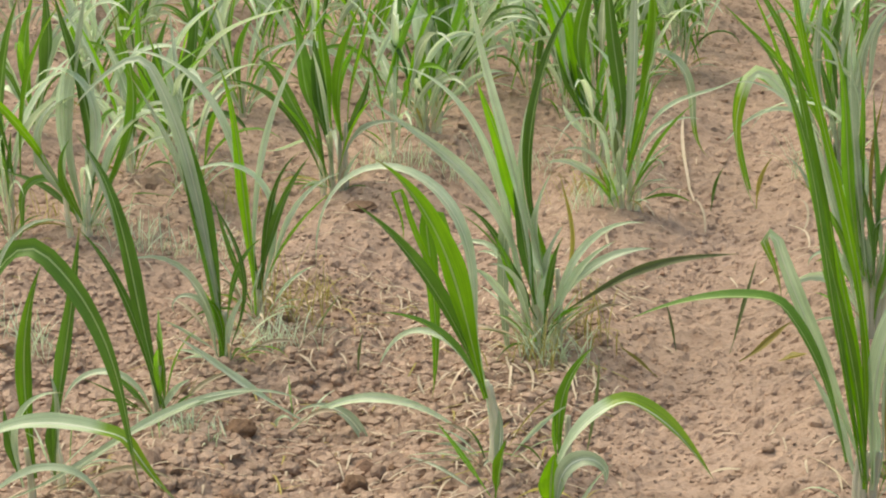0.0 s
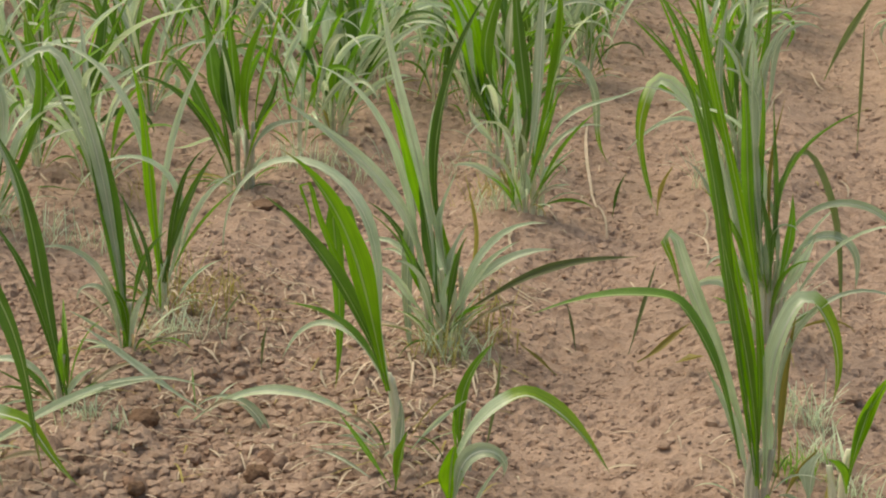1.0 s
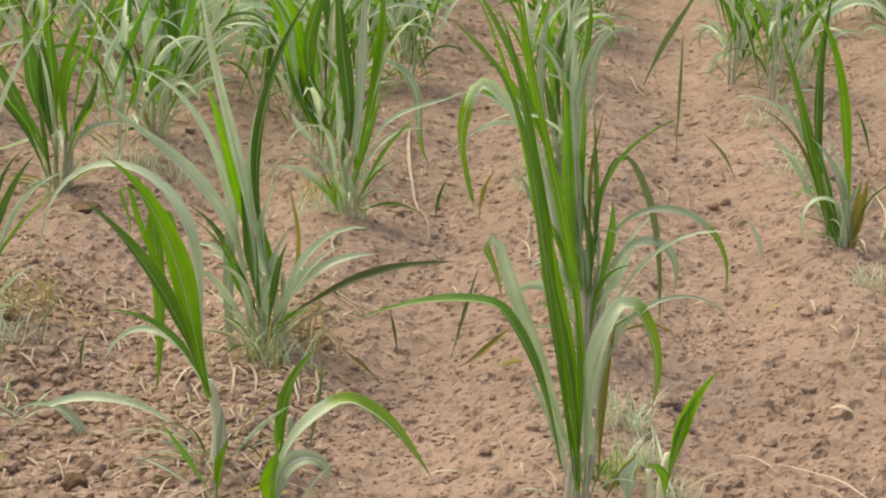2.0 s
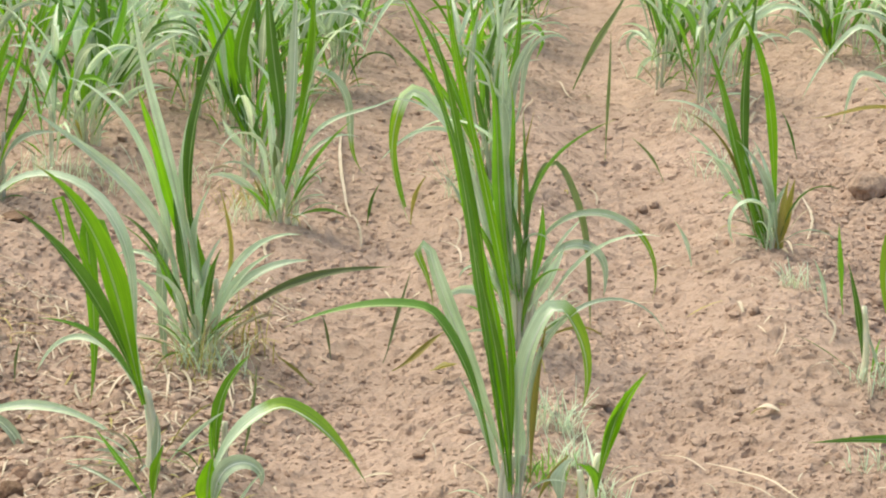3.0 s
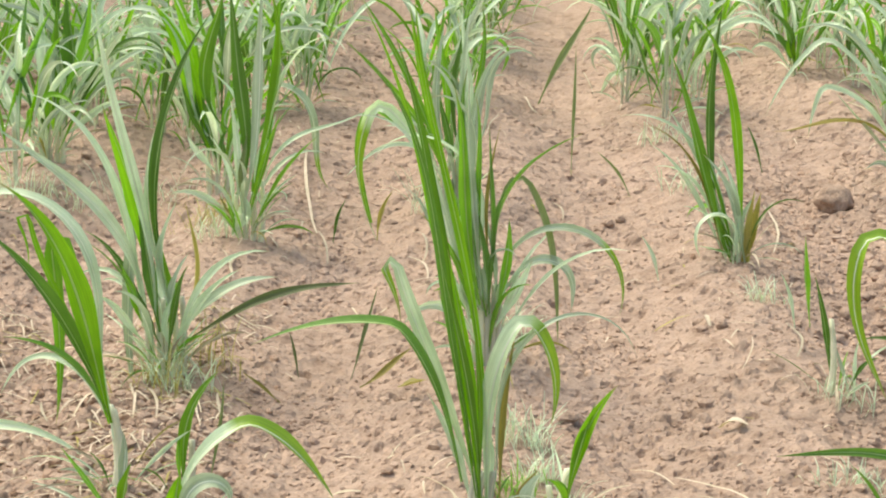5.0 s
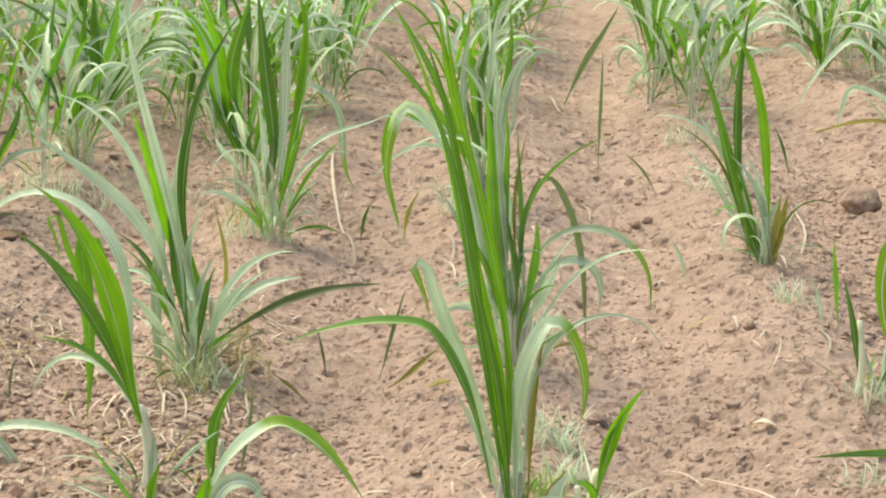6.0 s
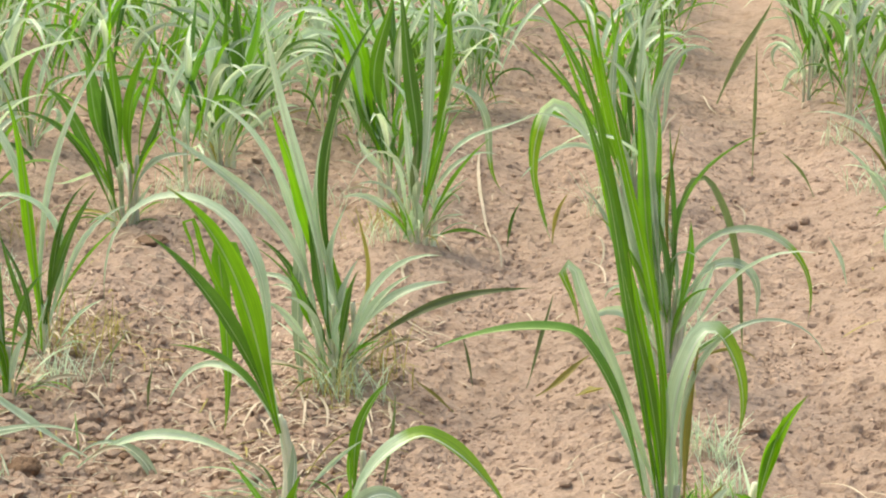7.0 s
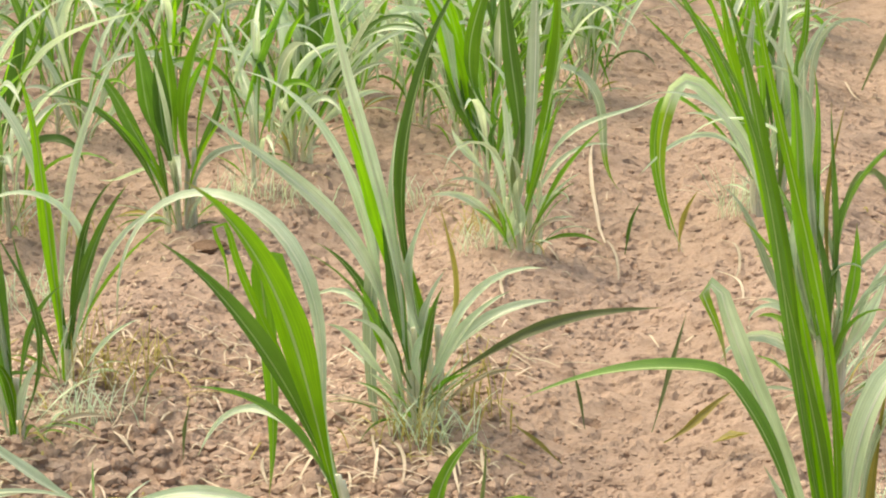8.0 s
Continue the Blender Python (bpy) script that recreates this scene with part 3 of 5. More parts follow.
cane((-0.715, 3.962), "single sugarcane shoot with a pale stalk and drooping leaves", [
    [
        (0.017, 0.163, 165, 31.4, 0.873, -345, 1032, -539, 0.0267, 10, 'p'),
        (0.03, 0.176, 212, 16.1, 0.499, 39, -41, 37, 0.0349, 9, 'd'),
        (0.034, 0.167, 161, 31.9, 0.347, -67, 516, -330, 0.0145, -15, 'p'),
        (0.021, 0.168, 207, 12.4, 0.573, -10, 26, 26, 0.0511, 7, 'v'),
        (0.024, 0.182, 215, 27.2, 0.31, 3, 84, -37, 0.0271, 16, 'd'),
    ],
    [
        (0.032, 0.17, 176, 15.6, 0.579, 0, 137, -203, 0.0123, -8, 'v', 0.78, 212),
        (0.026, 0.16, 150, 14.1, 0.793, 20, 7, -40, 0.0305, -4, 'g', 0.49, 166),
        (0.012, 0.135, 181, 7.2, 0.363, 3, 8, -9, 0.0134, -11, 'p'),
        (-0.005, 0.005, 3, 13.0, 0.147, 0, -29, 3, 0.0231, -18, 'p'),
    ],
], seed=104, more=(0, 12, 0.2), stalk=0.012)
cane((-0.755, 4.780), "dense sugarcane clump with an upright spear and dry base leaves", [
    [
        (0.041, 0.119, 198, -0.5, 0.64, 94, -5, -40, 0.0346, -19, 'p'),
        (0.049, 0.113, 174, 1.4, 0.68, 47, -80, 119, 0.0254, 25, 'p'),
        (0.051, 0.11, 167, 7.5, 0.278, 58, -46, 51, 0.0168, -7, 'd'),
        (0.044, 0.068, 197, 44.9, 0.182, -46, 17, 67, 0.0206, -27, 'p'),
    ],
    [
        (0.016, 0.14, 193, -1.6, 0.785, 62, -67, 10, 0.0263, 3, 'p'),
        (0.016, 0.164, 185, 8.8, 0.504, -20, 97, -69, 0.0417, -38, 'v'),
        (0.022, 0.036, 199, 39.1, 0.097, 4, 11, -2, 0.0243, 48, 'p'),
    ],
    [
        (0.003, 0.066, 180, 29.3, 0.172, -7, -25, 17, 0.023, 26, 'd'),
        (0.003, 0.048, 184, 50.8, 0.13, -58, -30, 56, 0.027, 46, 'p'),
        (0.0, 0.165, 165, 36.4, 0.739, -226, 343, -150, 0.0289, -8, 'p', 0.32, 185),
        (0.005, 0.104, 164, 12.8, 0.291, -24, 36, -9, 0.0335, -2, 'd'),
        (-0.007, 0.111, 173, -19.8, 0.231, 106, -95, 9, 0.0226, 22, 'v'),
    ],
    [
        (-0.023, 0.16, 183, 13.4, 0.461, 25, -104, 51, 0.0199, -49, 'p'),
        (-0.025, 0.058, 186, 23.9, 0.144, -53, -42, 60, 0.0288, -43, 'p'),
        (0.028, 0.136, 351, -17.4, 0.311, -16, 171, -116, 0.0255, -26, 'p'),
        (0.027, 0.105, 354, -9.5, 0.209, 27, 51, -38, 0.0229, -25, 'p'),
        (0.023, 0.038, 345, 38.0, 0.123, 25, 29, -28, 0.017, -14, 'g'),
    ],
    [
        (0.045, 0.132, 12, 38.1, 0.3, -128, 93, -14, 0.0143, 42, 'y'),
        (0.035, 0.17, 5, -27.3, 0.771, 109, -96, 51, 0.0302, -23, 'd'),
        (0.049, 0.102, 14, 36.9, 0.28, 22, 67, -34, 0.0287, 3, 'p'),
        (0.049, 0.068, 8, 58.9, 0.457, -31, 159, -101, 0.023, 26, 'o'),
    ],
], seed=105, more=(11, 26, 0.33))
cane((-0.690, 6.020), "young sugarcane clump with green upright and grey-green drooping leaves", [
    [
        (0.047, 0.086, 198, -6.7, 0.268, 63, -42, 23, 0.0228, 32, 'p'),
        (0.039, 0.025, 168, 34.1, 0.123, -18, -15, 19, 0.0223, 47, 'y'),
        (0.037, 0.038, 188, 3.1, 0.144, 23, 12, -22, 0.0218, 25, 'g'),
        (0.041, 0.126, 171, -33.3, 0.651, 214, -357, 187, 0.044, -1, 'd'),
        (0.034, 0.106, 167, -6.6, 0.328, 25, -7, 1, 0.0236, -7, 'p'),
        (-0.044, 0.023, 347, 34.8, 0.145, -15, -80, 34, 0.0468, 25, 'p'),
    ],
    [
        (-0.012, 0.093, 360, -10.1, 0.242, 32, 11, -29, 0.0207, -8, 'o'),
        (-0.015, 0.094, 350, 16.4, 0.7, -40, 18, 11, 0.0379, -18, 'p'),
    ],
    [
        (0.011, 0.12, 351, 14.5, 0.668, -12, 39, -68, 0.0371, -37, 'v'),
        (0.019, 0.136, 350, 22.4, 0.647, -89, 143, -73, 0.0235, 2, 'g'),
    ],
    [
        (0.042, 0.113, 18, -26.7, 0.298, 138, -110, 16, 0.0235, 5, 'p'),
        (0.044, 0.047, 6, 4.4, 0.174, -8, 15, 199, 0.0268, -36, 'p'),
        (0.044, 0.173, 343, -3.1, 0.548, 111, -264, 244, 0.0331, -41, 'p'),
        (0.044, 0.164, 9, 8.5, 0.397, 68, 192, -221, 0.0162, 5, 'p'),
    ],
], seed=106, more=(9, 20, 0.4))
cane((-0.854, 6.661), "dense sugarcane clump with dark upright leaves", [
    [
        (0.036, 0.186, 186, 38.5, 0.678, -208, 330, 57, 0.0291, -2, 'p'),
        (0.033, 0.142, 190, 16.4, 0.524, -25, 46, 7, 0.0585, -25, 'v'),
        (0.037, 0.2, 171, 22.5, 0.472, -88, 191, -107, 0.0368, -19, 'v'),
        (0.034, 0.13, 189, 19.4, 0.29, -2, 0, 3, 0.0369, -36, 'd'),
        (0.043, 0.099, 180, -24.7, 0.229, 100, 3, -16, 0.0292, -35, 'p'),
    ],
    [
        (0.008, 0.064, 194, 43.1, 0.167, 9, -26, -14, 0.0243, -26, 'p'),
        (0.007, 0.11, 172, 26.6, 0.264, -14, -33, 33, 0.0559, 28, 'd'),
        (-0.008, 0.137, 191, -52.1, 0.326, 125, 81, -112, 0.0249, 41, 'p'),
    ],
    [
        (-0.039, 0.133, 189, 30.4, 0.309, 10, -114, 73, 0.0185, -20, 'p'),
        (-0.032, 0.203, 187, 55.9, 0.503, -174, 66, 46, 0.0495, 30, 'g'),
        (-0.041, 0.073, 180, 29.1, 0.161, 15, -132, 16, 0.0232, -16, 'd'),
        (0.034, 0.195, 360, -42.6, 0.696, 647, -90, -299, 0.0294, -11, 's', 0.25, -89),
    ],
], seed=107, more=(10, 16, 0.42))
cane((-1.489, 7.248), "sugarcane clump with pale arching leaves on a ridge", [
    [
        (-0.017, 0.021, 3, -10.2, 0.325, -35, 243, -167, 0.0303, 11, 'v'),
        (-0.012, 0.019, 325, 11.8, 0.635, -28, 174, -107, 0.0338, -2, 'p'),
        (0.009, 0.041, 186, 15.2, 0.278, -15, -4, 48, 0.026, -19, 'p'),
        (0.0, 0.022, 189, 42.0, 0.29, -82, 150, 14, 0.0276, -8, 'p'),
    ],
    [
        (-0.001, 0.041, 213, 5.2, 0.446, 26, -90, 53, 0.0356, -16, 'g'),
        (0.003, 0.041, 347, 14.5, 0.597, 31, 46, 32, 0.032, -4, 'p'),
        (0.021, 0.021, 16, 30.5, 0.382, -78, 232, -77, 0.024, 14, 'p'),
    ],
], seed=108, more=(9, 6, 0.55))
cane((-1.525, 8.217), "sugarcane clump with pale arching leaves on a ridge", [
    [
        (0.013, 0.026, 191, 41.2, 0.272, -143, 305, -33, 0.0447, 25, 'p'),
        (-0.0, 0.023, 172, 13.8, 0.369, 0, 0, 0, 0.0426, 11, 'd'),
        (0.002, 0.023, 16, 27.8, 0.362, -58, 215, -122, 0.0252, 24, 'p'),
        (-0.013, 0.022, 215, 7.0, 0.389, 25, -73, 35, 0.0379, -10, 'g'),
        (0.017, 0.025, 331, 37.6, 0.407, -93, 382, -242, 0.0364, -6, 'g'),
    ],
], seed=109, more=(9, 6, 0.5))
cane((0.785, 5.980), "sugarcane clump with a cut yellow stub at its base", [
    [
        (0.02, 0.007, 176, 17.6, 0.61, -27, 115, 1, 0.0257, 19, 'p'),
        (0.058, 0.024, 179, 20.5, 0.48, -41, 118, -21, 0.0119, -14, 'y'),
        (0.042, -0.014, 163, 27.9, 0.43, -1, -3, 43, 0.0175, -5, 'p'),
        (0.046, 0.003, 162, 25.7, 0.384, -35, 69, 52, 0.0196, 19, 'p'),
    ],
    [
        (0.016, -0.01, 166, 22.0, 0.535, -6, 40, -20, 0.0205, 8, 'p'),
        (0.025, -0.027, 177, 23.2, 0.686, -17, -7, 26, 0.035, 5, 'g'),
        (0.005, 0.026, 171, 0.9, 0.758, 33, -79, 97, 0.0308, -8, 'v'),
        (0.029, -0.025, 200, 13.5, 0.362, -270, 1048, -584, 0.0249, 26, 'p'),
    ],
    [
        (0.019, -0.01, 178, 16.9, 0.392, -4, 17, -9, 0.0185, 25, 'g'),
        (-0.014, -0.027, 195, 12.5, 0.396, -11, 56, -6, 0.0271, -18, 'p'),
        (0.015, -0.01, 169, 4.5, 0.351, -26, 86, -28, 0.0204, -3, 'p'),
        (0.0, -0.044, 180, 32.8, 0.195, -5, -44, 26, 0.0323, -10, 'g'),
    ],
    [
        (-0.056, 0.003, 346, -14.0, 0.763, 8, 41, -27, 0.0302, 19, 'd'),
        (0.028, -0.062, 16, -10.1, 0.278, 9, 44, -38, 0.0254, -30, 'y'),
        (-0.03, -0.012, 346, 6.6, 0.225, -8, 58, -20, 0.0233, -2, 'p'),
        (-0.013, -0.058, 359, 21.3, 0.274, -17, -21, 26, 0.032, -3, 'y'),
    ],
], seed=110, more=(2, 18, 0.26))
cane((0.646, 8.889), "young sugarcane clump with green upright and grey-green drooping leaves", [
    [
        (0.011, 0.018, 173, 64.2, 0.317, -428, 1218, -619, 0.0223, -30, 'p'),
        (0.005, 0.022, 185, 35.8, 0.211, 224, 74, -201, 0.0223, -30, 'p'),
        (0.002, 0.025, 187, 13.8, 0.371, -35, 144, -87, 0.0311, -23, 'g'),
    ],
    [
        (0.005, 0.013, 336, 30.4, 0.281, -34, 61, 10, 0.0235, 15, 'g'),
        (0.013, 0.026, 341, 6.9, 0.331, -54, 268, -168, 0.0274, 32, 'p'),
        (0.025, 0.029, 325, 19.9, 0.303, 32, -195, 123, 0.03, 29, 'd'),
    ],
], seed=111, more=(8, 9, 0.5))
cane((1.117, 10.046), "young sugarcane clump with green upright and grey-green drooping leaves", [
    [
        (-0.003, 0.028, 333, 15.6, 0.254, 32, -154, 76, 0.0389, -26, 'd'),
        (0.002, 0.027, 170, 13.9, 0.257, -7, 43, -24, 0.037, -5, 'd'),
        (0.002, 0.028, 169, 17.6, 0.17, 0, 0, 0, 0.0298, -33, 'g'),
    ],
], seed=112, more=(8, 9, 0.5))
cane((1.471, 6.997), "sugarcane clump with pale arching leaves on a ridge", [
    [
        (0.005, 0.04, 177, 19.0, 0.893, -12, 181, -100, 0.0282, 1, 'p', 0.64, 71),
        (0.004, 0.041, 203, 23.9, 0.792, -33, 68, 57, 0.0511, 13, 'p'),
        (0.004, 0.021, 202, 25.8, 0.688, -10, 179, -94, 0.0266, -9, 'p', 0.75, 76),
        (0.003, 0.021, 205, 57.7, 0.21, -68, 121, 36, 0.0223, -32, 'p'),
    ],
    [
        (0.0, 0.017, 213, 19.4, 0.723, 85, 148, -170, 0.0336, 31, 'y'),
        (-0.004, 0.04, 164, 4.6, 0.575, 11, 132, -102, 0.0381, -12, 'd'),
        (-0.005, 0.022, 201, 0.6, 0.388, -32, 40, 141, 0.0478, -33, 'v'),
        (-0.006, 0.019, 215, 45.5, 0.513, 9, -4, -4, 0.032, 22, 'p'),
    ],
    [
        (-0.007, 0.04, 202, -2.1, 0.651, -29, 113, -45, 0.0428, 31, 'g'),
        (-0.01, 0.02, 209, 37.8, 0.234, -54, 85, 37, 0.0276, -23, 'p'),
        (0.016, 0.041, 352, 8.6, 0.482, -13, 35, -15, 0.0316, -28, 'g'),
    ],
], seed=113, more=(7, 8, 0.5))
cane((1.394, 9.173), "young sugarcane clump with green upright and grey-green drooping leaves", [
    [
        (0.017, 0.026, 170, 53.5, 0.248, -123, 257, -9, 0.0245, -22, 'p'),
        (0.005, 0.026, 209, 13.3, 0.349, -56, 268, -170, 0.0406, -17, 'd'),
        (0.003, 0.025, 179, 29.0, 0.243, -35, 142, -59, 0.0531, 12, 'd'),
    ],
    [
        (-0.002, 0.025, 333, 6.3, 0.361, -14, 34, -10, 0.0324, 12, 'g'),
        (0.001, 0.026, 325, 16.3, 0.418, -52, 324, -162, 0.0296, 0, 'p'),
        (-0.015, 0.029, 213, 27.4, 0.231, 120, -449, 196, 0.0405, -21, 'v'),
    ],
], seed=114, more=(8, 9, 0.5))
cane((1.895, 9.721), "young sugarcane clump with green upright and grey-green drooping leaves", [
    [
        (0.019, 0.027, 193, 37.5, 0.336, -87, 295, -153, 0.0537, 14, 'p'),
        (0.002, 0.027, 180, 12.7, 0.326, -11, 22, -2, 0.0339, -18, 'g'),
        (-0.002, 0.027, 352, 10.6, 0.326, 8, -27, 13, 0.0335, 1, 'd'),
        (0.013, 0.028, 352, 40.9, 0.273, -100, 279, -87, 0.0303, 19, 'g'),
    ],
], seed=115, more=(8, 9, 0.5))
cane((1.148, 4.639), "young sugarcane clump with green upright and grey-green drooping leaves", [
    [
        (0.001, 0.014, 184, 12.9, 0.495, 25, -67, 110, 0.0285, 10, 'p'),
        (0.001, 0.014, 186, 9.2, 0.965, -64, 543, -361, 0.0356, 10, 'r', 0.55, 79),
        (0.006, 0.006, 179, 43.7, 0.114, 25, 99, -29, 0.0238, -11, 'p'),
        (0.001, 0.014, 183, 17.3, 0.303, -1, 6, -3, 0.0313, 16, 'd'),
        (-0.006, 0.014, 178, 7.2, 0.528, 3, -29, 51, 0.0331, -8, 'g'),
    ],
], seed=116, more=(3, 10, 0.4))
cane((0.879, 3.943), "short fresh green sugarcane shoot in dry soil", [
    [
        (0.008, 0.03, 171, 10.0, 0.216, 0, 12, -8, 0.0205, 3, 'v'),
        (-0.004, 0.031, 14, 0.4, 0.22, -1, -10, 7, 0.0227, -14, 'v'),
    ],
], seed=117, more=(0, 3, 0.3))
cane((0.992, 3.909), "young sugarcane clump with green upright and grey-green drooping leaves", [
    [
        (0.005, 0.037, 205, 27.4, 0.517, 119, -49, -11, 0.0211, -27, 'd'),
        (0.004, 0.036, 168, 43.3, 0.185, 64, 36, -25, 0.0221, 6, 'p'),
        (-0.003, 0.036, 357, 3.0, 0.247, 0, 46, -32, 0.0246, -4, 'g'),
    ],
], seed=118, more=(0, 3, 0.3))
cane((0.876, 4.807), "small sparse sugarcane sprouts among soil clods", [
    [
        (0.106, 0.142, 178, 11.9, 0.147, -2, 22, -3, 0.0127, 4, 'p'),
        (0.076, 0.155, 180, 10.0, 0.228, 0, -22, 15, 0.0201, 33, 'g'),
        (0.011, 0.014, 186, 10.0, 0.277, -4, 24, -14, 0.0177, -11, 'd'),
        (-0.039, -0.027, 191, 20.3, 0.156, -2, 2, 3, 0.0106, -11, 'p'),
        (0.051, -0.017, 335, -2.3, 0.144, -11, 14, 16, 0.0103, -29, 'p'),
    ],
], seed=119, more=(0, 10, 0.2))
cane((-0.572, 3.686), "low sugarcane plant with an arching leaf", [
    [
        (0.003, 0.036, 348, 3.3, 0.127, -4, 7, 10, 0.0494, 20, 'v'),
        (0.013, 0.047, 4, 17.8, 0.213, -130, 474, -144, 0.0335, 19, 'p'),
        (0.007, 0.047, 12, -1.4, 0.5, 113, 104, -110, 0.0366, -12, 'r', 0.53, 41),
    ],
], seed=120, more=(0, 3, 0.3))
cane((-0.684, 3.801), "short fresh green sugarcane shoot in dry soil", [
    [
        (-0.006, 0.017, 339, 9.2, 0.135, -1, 10, -1, 0.0289, -31, 'v'),
    ],
], seed=121, more=(0, 3, 0.3))
cane((-0.597, 4.005), "young sugarcane clump with green upright and grey-green drooping leaves", [
    [
        (0.002, 0.007, 184, 8.3, 0.136, -7, -21, 11, 0.0103, -9, 'g'),
        (0.002, 0.007, 9, -1.0, 0.279, -24, 142, -70, 0.0258, 11, 'g'),
        (0.054, 0.01, 13, 11.2, 0.235, 1, -9, -4, 0.0082, 10, 'o'),
    ],
], seed=122, more=(0, 3, 0.3))
cane((0.202, 3.987), "small sugarcane sprout with two fresh green blades", [
    [
        (0.007, 0.011, 163, 13.1, 0.062, -1, 31, 31, 0.0141, -4, 'g'),
        (-0.012, 0.013, 16, 11.2, 0.226, 1, 17, -11, 0.0188, -20, 'v'),
        (-0.009, 0.011, 353, 7.7, 0.28, 5, 39, -13, 0.0287, 15, 'v'),
    ],
], seed=123, more=(0, 3, 0.3))
cane((0.137, 3.832), "young sugarcane clump with green upright and grey-green drooping leaves", [
    [
        (-0.023, 0.025, 9, 5.8, 0.105, -20, 29, 36, 0.0418, -31, 'p'),
        (-0.05, 0.043, 198, 8.8, 0.09, 18, 42, -4, 0.0251, 22, 'v'),
    ],
], seed=124, more=(0, 3, 0.3))
cane((-1.490, 4.905), "tall leaning sugarcane shoot with dark and pale leaves", [
    [
        (0.005, 0.007, 169, 7.2, 0.907, -54, 141, 29, 0.0226, 14, 'p'),
        (0.011, 0.008, 189, 13.2, 0.69, -400, 1169, -626, 0.0161, -7, 'p'),
        (0.011, 0.007, 185, 17.7, 0.323, 4, -11, -1, 0.0155, -22, 'd'),
        (0.005, 0.007, 166, -3.2, 0.66, 58, -148, 118, 0.0296, 0, 'v'),
    ],
    [
        (-0.003, 0.007, 185, 5.1, 0.314, -7, 20, 0, 0.0175, 11, 'd'),
        (-0.007, 0.007, 360, 17.3, 0.351, 26, -62, 0, 0.0189, -14, 'p'),
        (-0.005, 0.007, 346, 11.6, 0.472, -3, -34, 80, 0.0204, 19, 'd'),
        (-0.012, 0.007, 4, 2.2, 0.872, -4, 75, -32, 0.0185, 2, 'p'),
    ],
], seed=125, more=(3, 16, 0.36))
cane((-1.471, 4.579), "tall leaning sugarcane shoot with dark and pale leaves", [
    [
        (0.008, 0.014, 183, 4.0, 0.972, 17, -43, 85, 0.0303, -2, 'p', 0.76, 84),
        (0.005, 0.014, 179, 3.7, 0.722, 6, 47, -25, 0.021, -1, 'p'),
        (0.019, -0.002, 165, -1.8, 0.739, 32, -33, 33, 0.0514, 6, 'd'),
        (0.025, 0.0, 187, 16.9, 0.26, -106, 184, 126, 0.0186, 2, 'p'),
    ],
    [
        (0.008, 0.0, 191, 0.1, 0.192, -3, 12, 64, 0.0187, -5, 'v'),
        (0.009, 0.0, 192, 7.1, 0.206, -4, 35, -10, 0.0163, -1, 'g'),
        (0.008, -0.001, 160, -22.8, 0.469, -94, 442, -296, 0.0117, 6, 'd'),
        (-0.006, -0.001, 347, 11.8, 0.21, -10, 58, -13, 0.0187, 6, 'p'),
    ],
], seed=126, more=(2, 16, 0.34))
cane((-1.514, 4.211), "tall leaning sugarcane shoot with dark and pale leaves", [
    [
        (0.014, -0.0, 185, 9.0, 0.301, 84, 186, -116, 0.0197, 3, 'p'),
        (0.016, -0.003, 161, 5.3, 0.671, 9, -2, 25, 0.0204, 19, 'p'),
        (0.001, -0.0, 172, 9.6, 0.472, 15, -7, 34, 0.0197, 7, 'd'),
        (-0.016, 0.001, 172, 12.1, 0.661, 4, -76, 105, 0.0363, 20, 'd'),
    ],
    [
        (0.013, 0.001, 198, 29.9, 0.151, 7, 23, -13, 0.0154, 9, 'd'),
        (-0.001, -0.0, 197, -3.6, 0.193, -5, 29, -2, 0.018, -17, 'g'),
        (-0.004, -0.0, 4, 29.2, 0.12, -5, 35, 16, 0.016, 21, 'p'),
    ],
], seed=127, more=(2, 16, 0.3))
cane((-1.610, 3.821), "young sugarcane clump with green upright and grey-green drooping leaves", [
    [
        (0.011, -0.002, 169, -0.9, 0.161, -2, -4, 3, 0.0265, 1, 'd'),
        (-0.014, 0.064, 161, -11.8, 0.18, -6, 56, -10, 0.0156, -15, 'p'),
        (-0.003, -0.001, 350, 0.8, 0.559, 61, -88, 36, 0.0318, 7, 'd'),
    ],
], seed=128, more=(0, 3, 0.3))
cane((-1.657, 3.770), "young sugarcane clump with green upright and grey-green drooping leaves", [
    [
        (0.005, 0.006, 191, 11.1, 0.174, -2, -10, 6, 0.0266, -10, 'd'),
        (0.018, 0.017, 16, -2.3, 0.459, -11, 54, -16, 0.0337, 20, 'g'),
        (0.0, 0.006, 353, -9.5, 0.28, -21, 214, -94, 0.0186, 14, 'p'),
    ],
], seed=129, more=(0, 3, 0.3))
cane((-1.748, 3.657), "sugarcane plant with long drooping grey-green leaves", [
    [
        (0.0, 0.012, 351, 8.2, 0.737, 128, -465, 450, 0.0202, 11, 'p'),
        (0.022, -0.0, 6, 57.5, 0.329, -40, 147, 13, 0.0292, -21, 'p'),
        (0.007, 0.013, 354, 13.7, 1.142, -153, 665, -426, 0.0376, 21, 'd', 0.52, 70),
        (-0.025, -0.001, 1, 1.9, 0.641, 215, -21, -114, 0.0342, 7, 'q', 0.74, 47),
        (0.045, -0.0, 7, 75.2, 0.728, -74, 51, 69, 0.0191, 7, 'p'),
    ],
], seed=130, more=(0, 3, 0.3))
cane((-1.576, 3.788), "single pale sugarcane leaf leaning over the soil", [
    [
        (0.012, 0.022, 349, 49.2, 0.503, 18, 16, -7, 0.0254, 0, 'p'),
    ],
], seed=131, more=(0, 3, 0.3))
